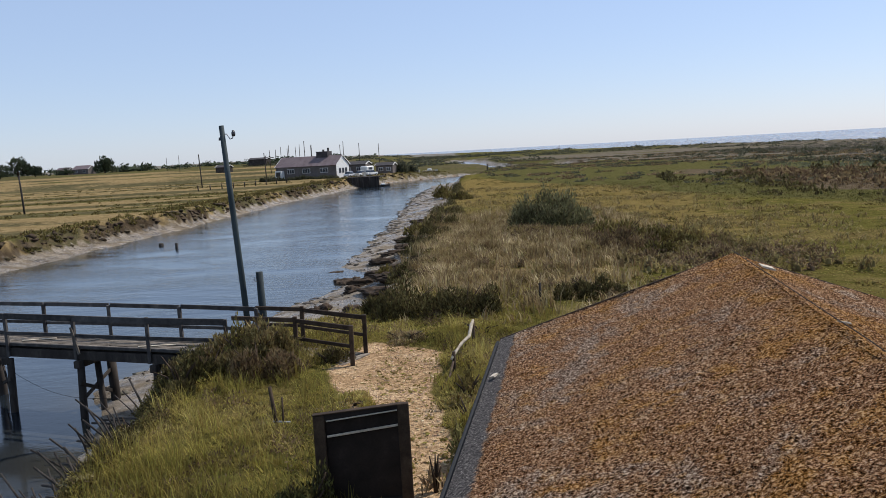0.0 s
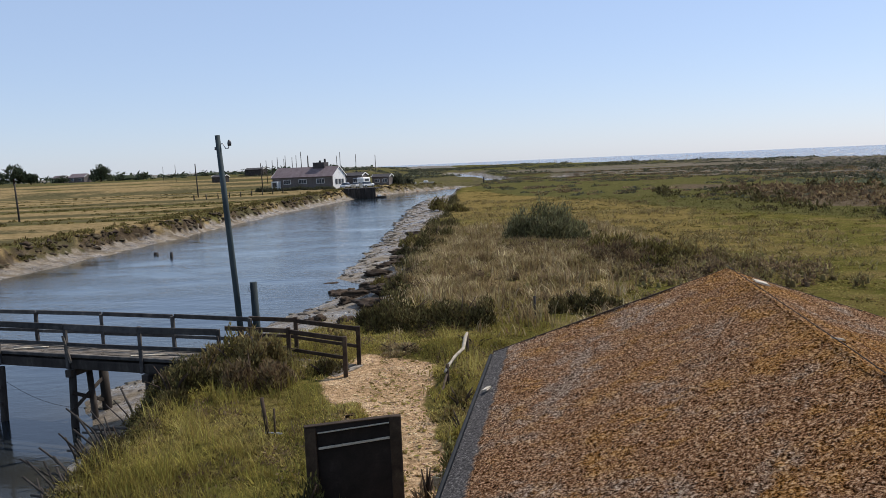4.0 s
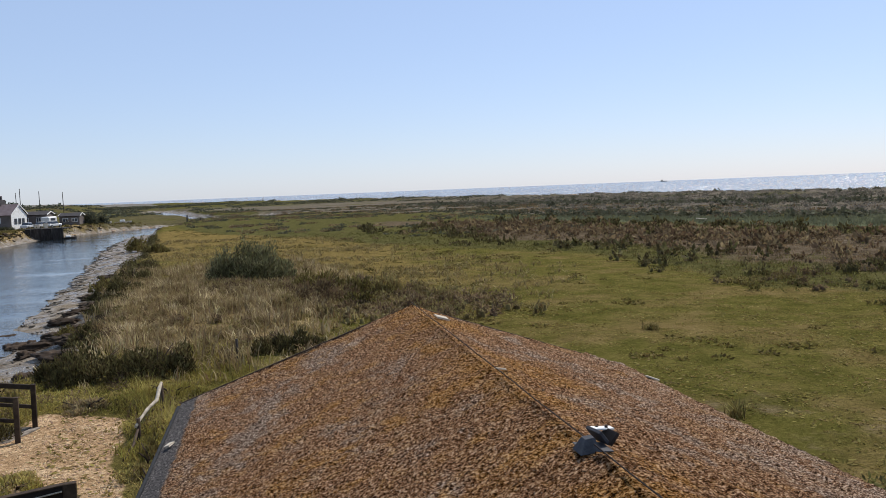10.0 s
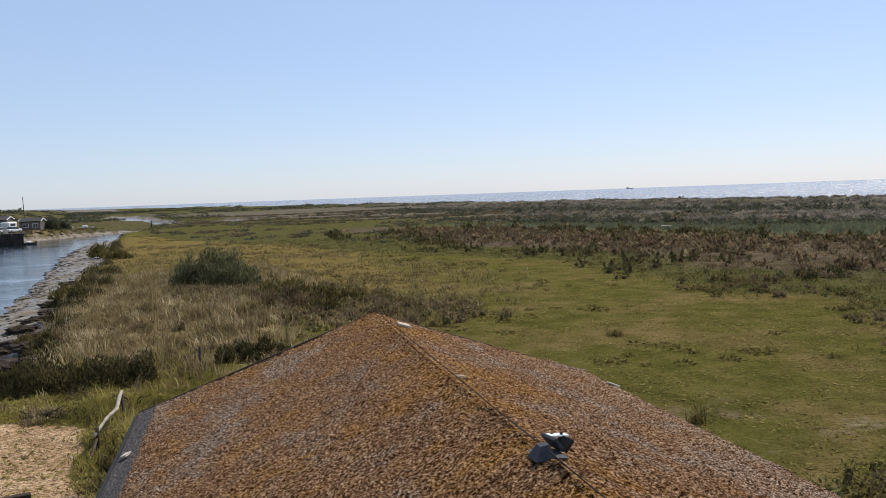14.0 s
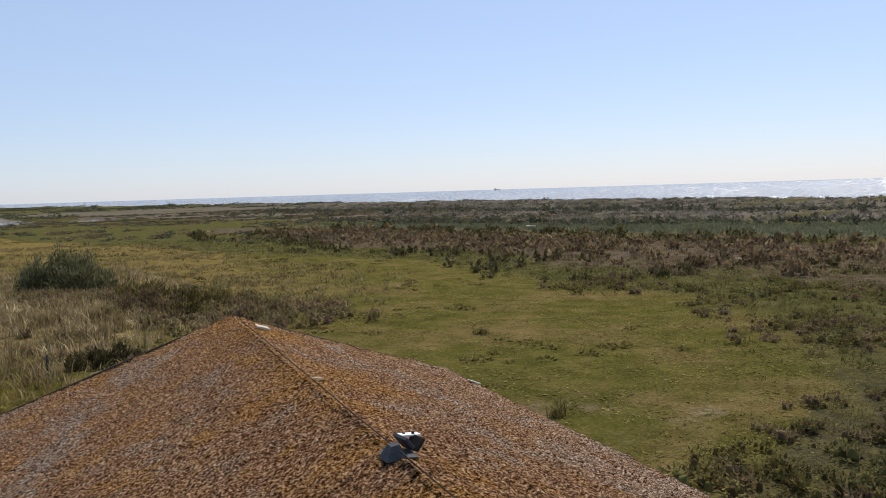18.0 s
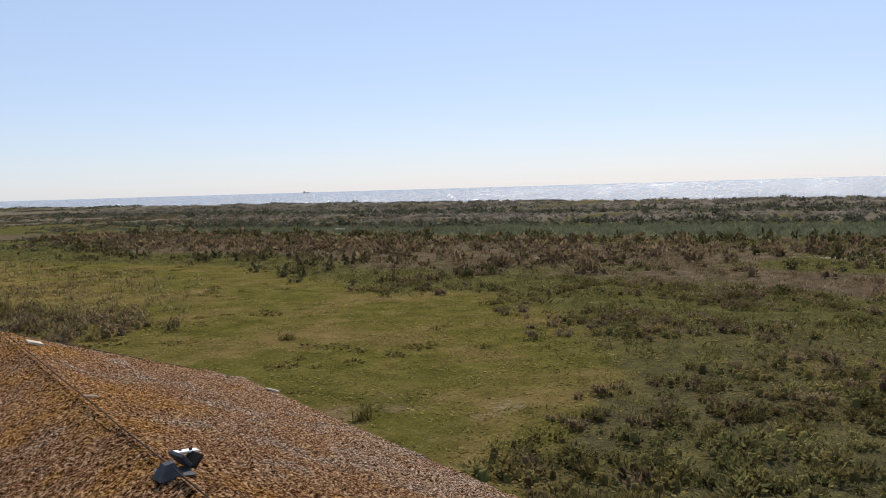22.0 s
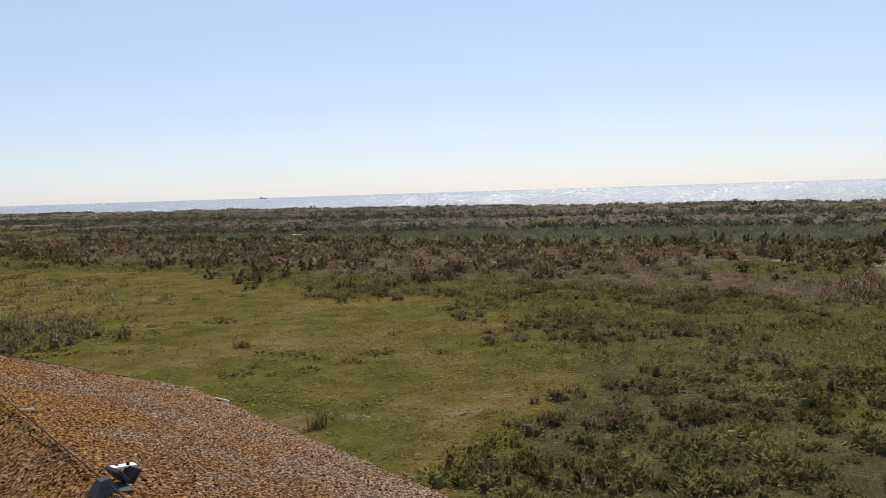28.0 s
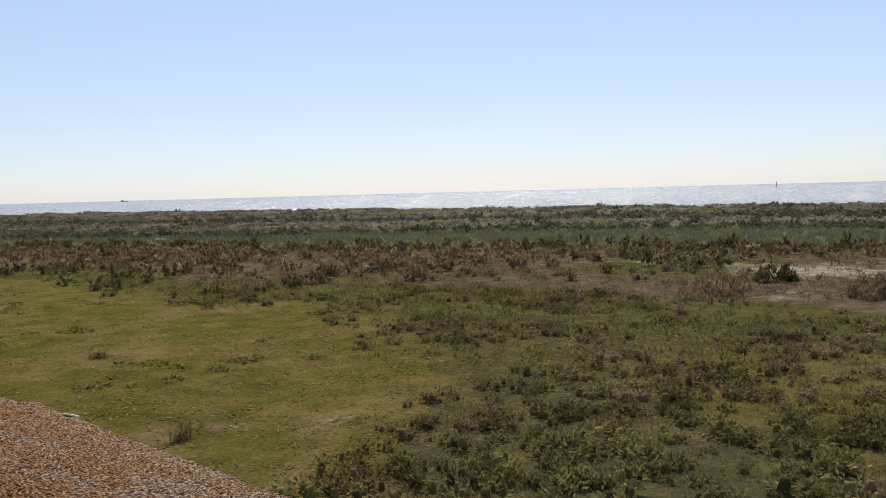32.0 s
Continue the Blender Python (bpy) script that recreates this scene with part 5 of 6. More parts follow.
p = places(1200, (-520, -60, 380, 900), lambda x, y, z, m: np.clip(3 * fbm(x / 90, y / 40, 2, 94) - 0.35, 0, 1), 84)
V, F = scatter(SHRUBS_FAR, p, sized(p, 7, 16, 85), sized(p, 3, 8, 86), 87)
stuff("far_hedges", "dark far hedges and copses", "hedges", V, F, M_TREE)
p = places(9000, (-8, 120, 100, 340), lambda x, y, z, m: m["east"] * (m["rise"] > 0.9) * (1 - z["meadow"]) * (1 - z["strip"]) * np.clip(0.30 + 1.6 * fbm(x / 22, y / 12, 3, 106), 0, 1), 107)
for mask, nm, mt, lb in ((slice(0, None, 2), "far_marsh_scrub", M_SCRUB, "dark grey-green scrub on the far marsh"), (slice(1, None, 2), "far_rusty_scrub", M_SHRUB_BROWN, "rusty scrub on the far marsh")):
    q = p[mask]
    V, F = scatter(LOW, q, sized(q, 1.2, 3.4, 108), sized(q, 0.7, 1.7, 109), 110)
    stuff(nm, lb, "shrubs", V, F, mt)
p = places(5200, (-90, 190, 320, 900), lambda x, y, z, m: (m["rise"] > 0.9) * (m["to_sea"] > 20) * np.clip(-0.05 + 2.2 * fbm(x / 90, y / 22, 3, 111), 0, 1), 112)
V, F = scatter(LOW, p, sized(p, 4, 11, 113), sized(p, 1.5, 4.5, 114), 115)
stuff("distant_saltings", "dark grey-green bands of distant salt marsh", "shrubs", V, F, M_SCRUB)
# meadow
p = places(19000, (-2, 36, 8, 90), lambda x, y, z, m: z["meadow"] * (1 - z["shell"]) * np.clip(36 / np.hypot(x, y), 0, 1) ** 2 * np.clip(0.7 + 1.1 * fbm(x / 1.6, y / 1.6, 3, 85), 0, 1), 18)
V, F = scatter(TURF, p, sized(p, 0.5, 1.3, 19), sized(p, 0.2, 0.6, 20), 21)
stuff("meadow_grass", "short olive-green marsh grass", "grass", V, F, M_GRASS)
p = places(8000, (5, 60, 10, 170), lambda x, y, z, m: z["meadow"] * np.clip(0.02 + 1.6 * fbm(x / 9, y / 4, 3, 86), 0, 1), 22)
V, F = scatter(LOW, p, sized(p, 0.4, 1.3, 23), sized(p, 0.2, 0.55, 24), 25)
stuff("meadow_tussocks", "low dark tussocks in the meadow", "grass", V, F, M_RANK)
p = places(16000, (-3, 30, 38, 125), lambda x, y, z, m: (~m["west"]) * (m["rise"] > 0.95) * np.clip(z["straw"] + z["gold"], 0, 1) * z["meadow"] * np.clip(0.35 + 1.2 * fbm(x / 5, y / 3.5, 3, 117), 0, 1) * np.clip(70 / np.hypot(x, y), 0, 1), 116)
V, F = scatter([tuft(7, 0.42, 0.30, 0.045, 220 + k, 0.6) for k in range(4)], p, sized(p, 0.9, 1.8, 118), sized(p, 0.5, 1.1, 119), 120)
stuff("tawny_grass", "tawny rough grass at the edge of the meadow", "grass", V, F, M_TAWNY)
# tall dry grass on the creek bank
p = places(9500, (-4, 14, 27, 75), lambda x, y, z, m: np.clip((z["straw"] + 0.4 * z["gold"]) * 1.2 - 0.1, 0, 1) * m["rise"] * (0.6 + 0.8 * fbm(x / 2.5, y / 2.5, 2, 87)), 26)
V, F = scatter(SHEAF, p, sized(p, 0.8, 1.5, 27), sized(p, 0.55, 1.2, 28) * (1 + 0.9 * fbm(p[:, 0] / 1.8, p[:, 1] / 1.8, 2, 122)), 29)
stuff("tall_dry_grass", "tall straw-coloured grass on the creek bank", "grass", V, F, M_STRAW)
p = places(2200, (3.5, 18, 34, 58), lambda x, y, z, m: np.exp(-(((x - 10.4 + 0.45 * (y - 46)) / 4.6) ** 4 + ((y - 46) / 9) ** 4)) * np.clip(0.4 + 0.9 * fbm(x / 3, y / 3, 2, 121), 0, 1), 60)
for mask, nm, mt in ((slice(0, None, 2), "thicket", M_TAWNY), (slice(1, None, 2), "brown_thicket", M_SHRUB_BROWN)):
    q = p[mask]
    V, F = scatter(HEATH_MID, q, sized(q, 0.9, 1.9, 61), sized(q, 0.9, 1.7, 62), 63)
    stuff(nm, "rough olive and brown thicket at the edge of the meadow", "shrubs", V, F, mt)
p = places(1300, (-4, 9, 28, 66), lambda x, y, z, m: np.clip(z["straw"], 0, 1) * m["rise"] * np.clip(0.1 + 1.2 * fbm(x / 4, y / 4, 3, 92), 0, 1), 64)
for mask, nm, mt in ((slice(0, None, 2), "bank_shrubs", M_TAWNY), (slice(1, None, 2), "brown_bank_shrubs", M_SHRUB_BROWN)):
    q = p[mask]
    V, F = scatter(HEATH_MID, q, sized(q, 0.6, 1.3, 65), sized(q, 0.6, 1.2, 66), 67)
    stuff(nm, "rough shrubs scattered through the tall grass", "shrubs", V, F, mt)
# green grass on the near bank
p = places(8000, (-11, 3.5, 7, 34), lambda x, y, z, m: m["rise"] * np.clip(1 - 2.2 * z["sand"], 0, 1) * (1 - 0.6 * np.clip(z["straw"], 0, 1)), 30)
tall_h = sized(p, 0.18, 0.42, 32) * (1 + 0.9 * np.clip(fbm(p[:, 0] / 2.2, p[:, 1] / 2.2, 3, 33) * 2, -0.4, 1))
V, F = scatter(TUFTS, p, sized(p, 0.8, 1.5, 31), tall_h * 2.3, 33)
stuff("bank_grass", "rank yellow-green grass on the creek bank", "grass", V, F, M_LUSH)
p = places(2600, (-8.5, 1.5, 9, 27), lambda x, y, z, m: m["rise"] * np.clip(1 - 2.2 * z["sand"], 0, 1) * np.clip(0.15 + 1.5 * fbm(x / 1.5, y / 1.5, 3, 35), 0, 1), 123)
V, F = scatter([tuft(16, 0.55, 0.26, 0.014, 230 + k, 0.4) for k in range(4)], p, sized(p, 0.8, 1.4, 124), sized(p, 0.6, 1.3, 125), 126)
stuff("seeding_grass", "tall seeding yellow-green grass in clumps on the creek bank", "grass", V, F, M_LUSH)
p = places(3600, (-10.5, 3.2, 8, 34), lambda x, y, z, m: m["rise"] * np.clip(1 - 2.0 * z["sand"], 0, 1) * np.clip(0.25 + 1.3 * fbm(x / 1.8, y / 1.8, 3, 34), 0, 1), 74)
for mask, nm, mt in ((slice(0, None, 3), "bank_weeds", M_SHRUB), (slice(1, None, 3), "yellow_weeds", M_LUSH), (slice(2, None, 3), "brown_weeds", M_SHRUB_BROWN)):
    q = p[mask]
    V, F = scatter([leaf_dome(60, 0.5, 0.5, 0.5, 0.075, 200 + k, 4, 0.75) for k in range(4)], q, sized(q, 0.35, 0.9, 75), sized(q, 0.3, 0.9, 76), 77)
    stuff(nm, "leafy weeds in the bank grass", "weeds", V, F, mt)
# grass and tussocks of the far bank
p = places(9000, (-110, -20, 40, 240), lambda x, y, z, m: m["west"] * m["rise"] * z["dark"], 34)
V, F = scatter(LOW, p, sized(p, 0.5, 1.7, 35), sized(p, 0.4, 1.2, 36), 37)
stuff("far_bank_grass", "rough olive tussocks on the far marsh", "grass", V, F, M_SHRUB)
p = places(18000, (-62, 4, 44, 250), lambda x, y, z, m: m["west"] * (m["s"] > 0.8) * (m["s"] < 6.5) * np.clip(0.85 + 1.2 * fbm(x / 6, y / 6, 2, 99), 0, 1) * (m["rise"] > 0.3), 38)
V, F = scatter(LOW, p, sized(p, 0.5, 1.5, 39), sized(p, 0.6, 1.8, 40), 41)
stuff("bank_edge_plants", "dark plants hanging over the eroded creek edge", "plants", V, F, M_SHRUB)
p = places(1250, (-11.5, -6.2, 13, 25.5), lambda x, y, z, m: (m["rise"] > 0.02) * (m["rise"] < 0.985) * 0.9, 58, 1.0, 0.15)
for mask, nm, mt in ((slice(0, None, 2), "bank_undergrowth", M_DARKBUSH), (slice(1, None, 2), "green_undergrowth", M_SHRUB)):
    q = p[mask]
    V, F = scatter(SHRUBS_FINE, q, sized(q, 0.45, 0.95, 59), sized(q, 0.5, 1.0, 68), 69)
    stuff(nm, "tangled dark undergrowth down the creek bank", "undergrowth", V, F, mt)
p = places(7000, (-9, 6, 36, 150), lambda x, y, z, m: (~m["west"]) * (m["rise"] > 0.1) * (m["rise"] < 0.99) * np.clip(0.40 + 1.4 * fbm(x / 4, y / 6, 3, 98), 0, 1), 54, 1.0, 0.5)
V, F = scatter(SHRUBS, p, sized(p, 0.7, 1.7, 55), sized(p, 0.6, 1.5, 56), 57)
stuff("bank_edge_scrub", "dark scrub slumping over the creek edge", "shrubs", V, F, M_DARKBUSH)
# lumps of mud and weed on the foreshore
LUMPS = []
for k in range(5):
    bm = bmesh.new()
    bmesh.ops.create_icosphere(bm, subdivisions=2 if k < 2 else 1, radius=0.5)
    for v in bm.verts:
        v.co *= 1 + 0.75 * noise.noise(v.co * 2.9 + Vector((k * 7, 0, 0)))
        v.co.z *= 0.45
    bmesh.ops.triangulate(bm, faces=bm.faces)
    LUMPS.append((np.array([v.co[:] for v in bm.verts]), np.array([[v.index for v in f.verts] for f in bm.faces])))
    bm.free()
p = places(9500, (-14, 5, 28, 178), lambda x, y, z, m: (~m["west"]) * (m["rise"] < 0.5) * (m["s"] > -1.4) * np.clip(0.2 + 0.75 * np.exp(-(m["s"] / 1.0) ** 2) + 0.9 * smooth(m["rise"] * 8) + 0.9 * fbm(x / 3, y / 3, 3, 89), 0, 1), 42, 1.0, -0.12)
V, F = scatter(LUMPS, p, (0.07 + 0.42 * sized(p, 0, 1, 43) ** 2.2) * (1 + p[:, 1] / 160), sized(p, 0.08, 0.30, 44), 45)
stuff("foreshore_lumps", "dark lumps of mud and weed on the foreshore", "mud", V, F, M_ROCK)
p = places(14000, (-45, 0, 40, 240), lambda x, y, z, m: m["west"] * (m["rise"] > 0.12) * (m["rise"] < 0.98) * np.clip(0.75 + 1.6 * fbm(x / 4, y / 4, 2, 97), 0, 1), 46, 1.0, -0.1)
V, F = scatter(LUMPS, p, sized(p, 0.25, 1.0, 47), sized(p, 0.3, 1.1, 48), 49)
stuff("eroded_bank_blocks", "slumped clay blocks along the eroded creek edge", "clay", V, F, M_SOILBANK)


p = places(9000, (-6, 3, 8, 26), lambda x, y, z, m: m["path"] * np.clip(0.75 + 0.8 * fbm(x / 0.8, y / 0.8, 2, 101), 0, 1), 88)
V, F = scatter([LUMPS[k] for k in (2, 3, 4)], p, sized(p, 0.025, 0.10, 89), sized(p, 0.03, 0.10, 90), 91)
stuff("path_shingle", "loose pale shingle trodden into the path", "shingle", V, F, M_PEBBLE)
for k, (x, y, w) in enumerate(((-5.0, 48.5, 1.7), (-4.4, 51.0, 2.0), (-5.6, 46.5, 1.3), (-3.6, 55.5, 1.8), (-4.6, 58.5, 2.0), (-4.0, 62.0, 1.8), (-7.8, 57.5, 2.2), (-6.6, 41.5, 1.0), (-3.4, 70.0, 2.0), (-2.6, 80.0, 2.4), (-4.2, 37.5, 1.6), (-4.8, 39.5, 1.2), (-3.9, 44.0, 2.2), (-3.2, 47.0, 2.4), (-2.9, 53.0, 2.4), (-3.0, 65.0, 2.6), (-6.9, 52.6, 1.7), (-6.4, 53.6, 1.1), (-2.2, 88.0, 2.8))):
    bm = bmesh.new()
    bmesh.ops.create_icosphere(bm, subdivisions=4, radius=0.5)
    for v in bm.verts:
        q = v.co * 2.2 + Vector((k * 9.0, 0, 0))
        v.co *= 1 + 0.5 * noise.noise(q) + 0.35 * noise.noise(q * 3.1) + 0.2 * noise.noise(q * 8)
        v.co = Vector((v.co.x * w * 1.2, v.co.y * w * 0.8, v.co.z * 0.6))
    me = bpy.data.meshes.new("mud_mound")
    bm.to_mesh(me)
    bm.free()
    me.polygons.foreach_set("use_smooth", [True] * len(me.polygons))
    me.materials.append(M_SOILBANK)
    mound = new("mud_mound", me)
    mound.matrix_basis = Matrix.Translation((x, y, float(height(x, y)))) @ pose(0, 0, 0, 0, 0, 40 * k)
    tagged(mound, "dark slumped mound of mud and weed on the foreshore", "mud mound", "mud mounds")


def bush(name, x, y, w, d, h, n, leaf, label, material, seed, upright=0.6):
    """One shrub: several stems and a lumpy crown of small leaves."""
    z = float(height(x, y)) - 0.05
    b = thing(name, label, "bush", Matrix.Translation((x, y, z)))
    g = random.Random(seed)
    for k in range(6):
        t = g.uniform(0, 2 * math.pi)
        e = Vector((math.cos(t) * w * 0.28, math.sin(t) * d * 0.28, h * g.uniform(0.55, 0.85)))
        part("stem", pole_bm([(0, 0, -0.1), e * 0.5 + Vector((0, 0, h * 0.1)), e], [0.035, 0.025, 0.010], 6, 0.1), M_BROWNWOOD, b)
    VV, FF, o = [], [], 0
    lobes = max(5, int(w * d * 1.3))
    for k in range(lobes):
        t, q = g.uniform(0, 2 * math.pi), math.sqrt(g.uniform(0, 1)) * 0.92
        V, F = leaf_dome(n // lobes, w * g.uniform(0.16, 0.27), d * g.uniform(0.16, 0.27), h * g.uniform(0.5, 1.1) * (1.05 - 0.45 * q), leaf * 1.35, seed * 31 + k, 4, upright, 0.2)
        V = V + np.array([math.cos(t) * q * w * 0.5, math.sin(t) * q * d * 0.5, h * 0.28 * (1 - q)])
        VV.append(V), FF.append(F + o)
        o += len(V)
    part("crown", np_mesh("crown", np.concatenate(VV), np.concatenate(FF), material), None, b)
    return b


bush("bush", 7.0, 57.0, 5.6, 3.6, 3.3, 9000, 0.15, "large grey-green bush in the tall grass", M_GREYBUSH, 1)
bush("bush", 10.6, 49.8, 3.8, 3.0, 1.6, 2600, 0.14, "brownish bush at the edge of the meadow", M_SHRUB, 2)
bush("bush", 12.6, 45.8, 3.0, 2.6, 1.7, 2400, 0.13, "brownish bush at the edge of the meadow", M_SHRUB, 3)
bush("bush", 9.2, 44.5, 3.4, 3.0, 1.5, 2200, 0.13, "brownish bush at the edge of the meadow", M_SHRUB_BROWN, 4)
bush("bush", 10.5, 41.0, 2.6, 2.2, 1.2, 1800, 0.12, "low dark bush behind the hut", M_SHRUB, 5)
bush("bush", 5.3, 31.4, 2.6, 1.8, 1.0, 2800, 0.09, "dark green bush with tall stalks by the hut", M_DARKBUSH, 6)
bush("bush", -1.6, 29.9, 3.6, 2.4, 1.5, 5200, 0.085, "dark bush on the creek bank", M_DARKBUSH, 7)
bush("bush", 0.5, 29.3, 3.0, 2.0, 1.35, 3800, 0.085, "dark bush on the creek bank", M_DARKBUSH, 8)
for k, (x, y, w, h) in enumerate(((-2.9, 34.5, 2.4, 1.1), (-2.6, 38.5, 2.0, 1.0), (-2.4, 43.0, 2.2, 1.2), (-1.6, 52.0, 2.6, 1.3), (-1.2, 58.5, 2.4, 1.2), (-0.6, 66.0, 2.8, 1.4), (0.2, 76.0, 2.6, 1.2))):
    bush("bush", x, y, w, w * 1.3, h, 1700, 0.12, "dark bush on the crumbling creek edge", M_DARKBUSH, 80 + k)
bush("bush", -5.7, 22.6, 2.9, 2.0, 1.6, 7000, 0.085, "brownish-green bush against the footbridge rail", M_TAWNY, 9)
bush("bush", -5.3, 21.7, 2.2, 1.8, 1.15, 3600, 0.08, "reddish-brown twiggy bush on the creek bank", M_SHRUB_BROWN, 35)
bush("bush", -6.3, 22.9, 1.8, 1.6, 1.45, 2600, 0.08, "dark grey-green bush beside the footbridge", M_SHRUB, 36)
bush("bush", -6.7, 22.0, 2.2, 1.6, 1.0, 2400, 0.07, "rusty bush below the footbridge rail", M_SHRUB_BROWN, 24)
bush("bush", -2.45, 18.7, 1.1, 1.7, 0.22, 1500, 0.06, "low patch of olive grass on the path", M_LUSH, 34)
bush("bush", -3.5, 22.7, 1.3, 0.9, 0.6, 1300, 0.06, "small dark bush beside the bridge ramp", M_DARKBUSH, 10)
bush("bush", -7.3, 21.4, 2.4, 2.4, 1.0, 3600, 0.08, "low twiggy bush on the creek bank", M_DARKBUSH, 20)
bush("bush", -8.9, 21.8, 1.8, 1.8, 0.8, 1800, 0.07, "dark undergrowth on the creek bank", M_DARKBUSH, 25)
bush("bush", -9.2, 18.6, 1.6, 2.6, 0.8, 2400, 0.07, "dark undergrowth at the water edge", M_DARKBUSH, 26)
bush("bush", -8.8, 16.4, 1.8, 2.6, 0.8, 2400, 0.07, "dark undergrowth at the water edge", M_DARKBUSH, 27)
bush("bush", -8.9, 20.4, 1.8, 2.6, 0.8, 2600, 0.07, "grey-brown dead undergrowth on the creek bank", M_DARKBUSH, 21)
bush("bush", -5.2, 23.3, 1.6, 1.4, 1.1, 1700, 0.07, "brownish bush beside the bridge ramp", M_SHRUB, 22)
bush("bush", -2.45, 12.75, 1.2, 0.7, 1.05, 2600, 0.05, "brownish bush growing against the notice board", M_BUSH, 23, 0.8)
bush("bush", 0.25, 16.6, 0.9, 1.6, 0.75, 1100, 0.07, "leafy green weeds between the path and the hut", M_LUSH, 28)
bush("bush", 0.15, 14.8, 0.8, 1.6, 0.85, 1100, 0.07, "leafy green weeds under the hut eaves", M_BUSH, 29)
bush("bush", 0.25, 18.6, 1.0, 2.0, 0.7, 1400, 0.07, "leafy green weeds between the path and the hut", M_SHRUB, 30)
bush("bush", -0.45, 13.7, 0.4, 0.4, 0.9, 46, 0.10, "thin dry stalk with a few dark leaves on the path", M_SHRUB_BROWN, 31, 0.8)
bush("bush", -1.5, 25.2, 2.0, 1.0, 0.45, 1100, 0.07, "dry pinkish-brown clump at the end of the path", M_STRAW, 32)
bush("bush", 0.9, 25.8, 2.2, 1.2, 0.5, 1300, 0.07, "low green clump beyond the path", M_LUSH, 33)
bush("bush", 0.2, 129.0, 4.4, 4.0, 2.3, 1500, 0.28, "dark bush overhanging the creek edge", M_SHRUB, 11)
bush("bush", 1.6, 100.0, 2.6, 2.2, 1.2, 900, 0.2, "dark bush on the creek edge", M_SHRUB, 12)
bush("bush", -3.6, 48.0, 2.2, 3.4, 0.9, 1500, 0.11, "dark bush slumping on the creek edge", M_SHRUB, 13)
bush("bush", -2.2, 61.0, 2.0, 4.0, 1.1, 1400, 0.13, "dark bush slumping on the creek edge", M_SHRUB, 14)
bush("bush", 53.5, 11.5, 2.4, 2.2, 1.5, 1000, 0.15, "isolated dark bush on a sandy patch", M_DARKBUSH, 15)
bush("bush", 46.8, 13.2, 5.6, 3.6, 1.3, 1800, 0.15, "wide rusty bush by the sandy patch", M_SHRUB_BROWN, 16)
bush("bush", 49.0, 5.5, 3.6, 2.4, 1.1, 1200, 0.15, "rusty bush beside the sandy track", M_SHRUB_BROWN, 17)
def grass_tuft(x, y, n, h, spread, label, seed):
    V, F = tuft(n, h, spread, 0.03, seed, 0.3)
    ob = new("grass_tuft", np_mesh("grass_tuft", V, F, M_SHRUB))
    ob.matrix_basis = Matrix.Translation((x, y, float(height(x, y)) - 0.03))
    return tagged(ob, label, "grass tuft")


grass_tuft(19.5, 28.6, 90, 0.34, 0.42, "single dark tuft in the open meadow", 18)
grass_tuft(14.1, 16.9, 60, 0.55, 0.30, "spiky dark tuft of tall grass near the hut", 19)


# ---- the far bank: houses, boats, trees ----
def gabled(name, label, at, yaw, L, W, eave, ridge, wall_m, roof_m, windows=(), category="house", gable_m=None, over=0.25):
    h = thing(name, label, category, Matrix.Translation(at) @ pose(0, 0, 0, 0, 0, yaw))
    t = 0.2
    part("wall", box_bm((L, t, eave), (0, -W / 2 + t / 2, eave / 2)), wall_m, h)
    part("wall", box_bm((L, t, eave), (0, W / 2 - t / 2, eave / 2)), wall_m, h)
    for sx in (-1, 1):
        g = bmesh.new()
        x = sx * (L / 2 - t)
        pts = [(x, -W / 2 + t, 0), (x, W / 2 - t, 0), (x, W / 2 - t, eave), (x, 0, ridge - 0.1), (x, -W / 2 + t, eave)]
        face = g.faces.new([g.verts.new(q) for q in pts])
        ex = bmesh.ops.extrude_face_region(g, geom=[face])
        bmesh.ops.translate(g, vec=(sx * (t + 0.02), 0, 0), verts=[v for v in ex["geom"] if isinstance(v, bmesh.types.BMVert)])
        bmesh.ops.recalc_face_normals(g, faces=g.faces)
        part("gable_wall", g, gable_m or wall_m, h)
        for sy in (-1, 1):
            part("barge_board", beam_bm((sx * (L / 2 + over), sy * (W / 2 + 0.2), eave - 0.05), (sx * (L / 2 + over), 0, ridge), 0.06, 0.24), M_WHITE, h)
    for sy in (-1, 1):
        part("roof_slope", beam_bm((0, sy * (W / 2 + over), eave - 0.1), (0, 0, ridge + 0.05), L + 2 * over, 0.14, 0.02), roof_m, h)
    for x, z, w, hh in windows:
        wnd = part("window", box_bm((w, 0.06, hh), (x, -W / 2 - 0.02, z)), M_WHITE, h, "white window frame")
        panes = max(1, round(w / 0.7))
        for k in range(panes):
            pw = (w - 0.12) / panes
            part("pane", box_bm((pw - 0.08, 0.03, hh - 0.18), (x - w / 2 + 0.06 + pw * (k + 0.5), -W / 2 - 0.055, z)), M_GLASSDARK, wnd)
    return h


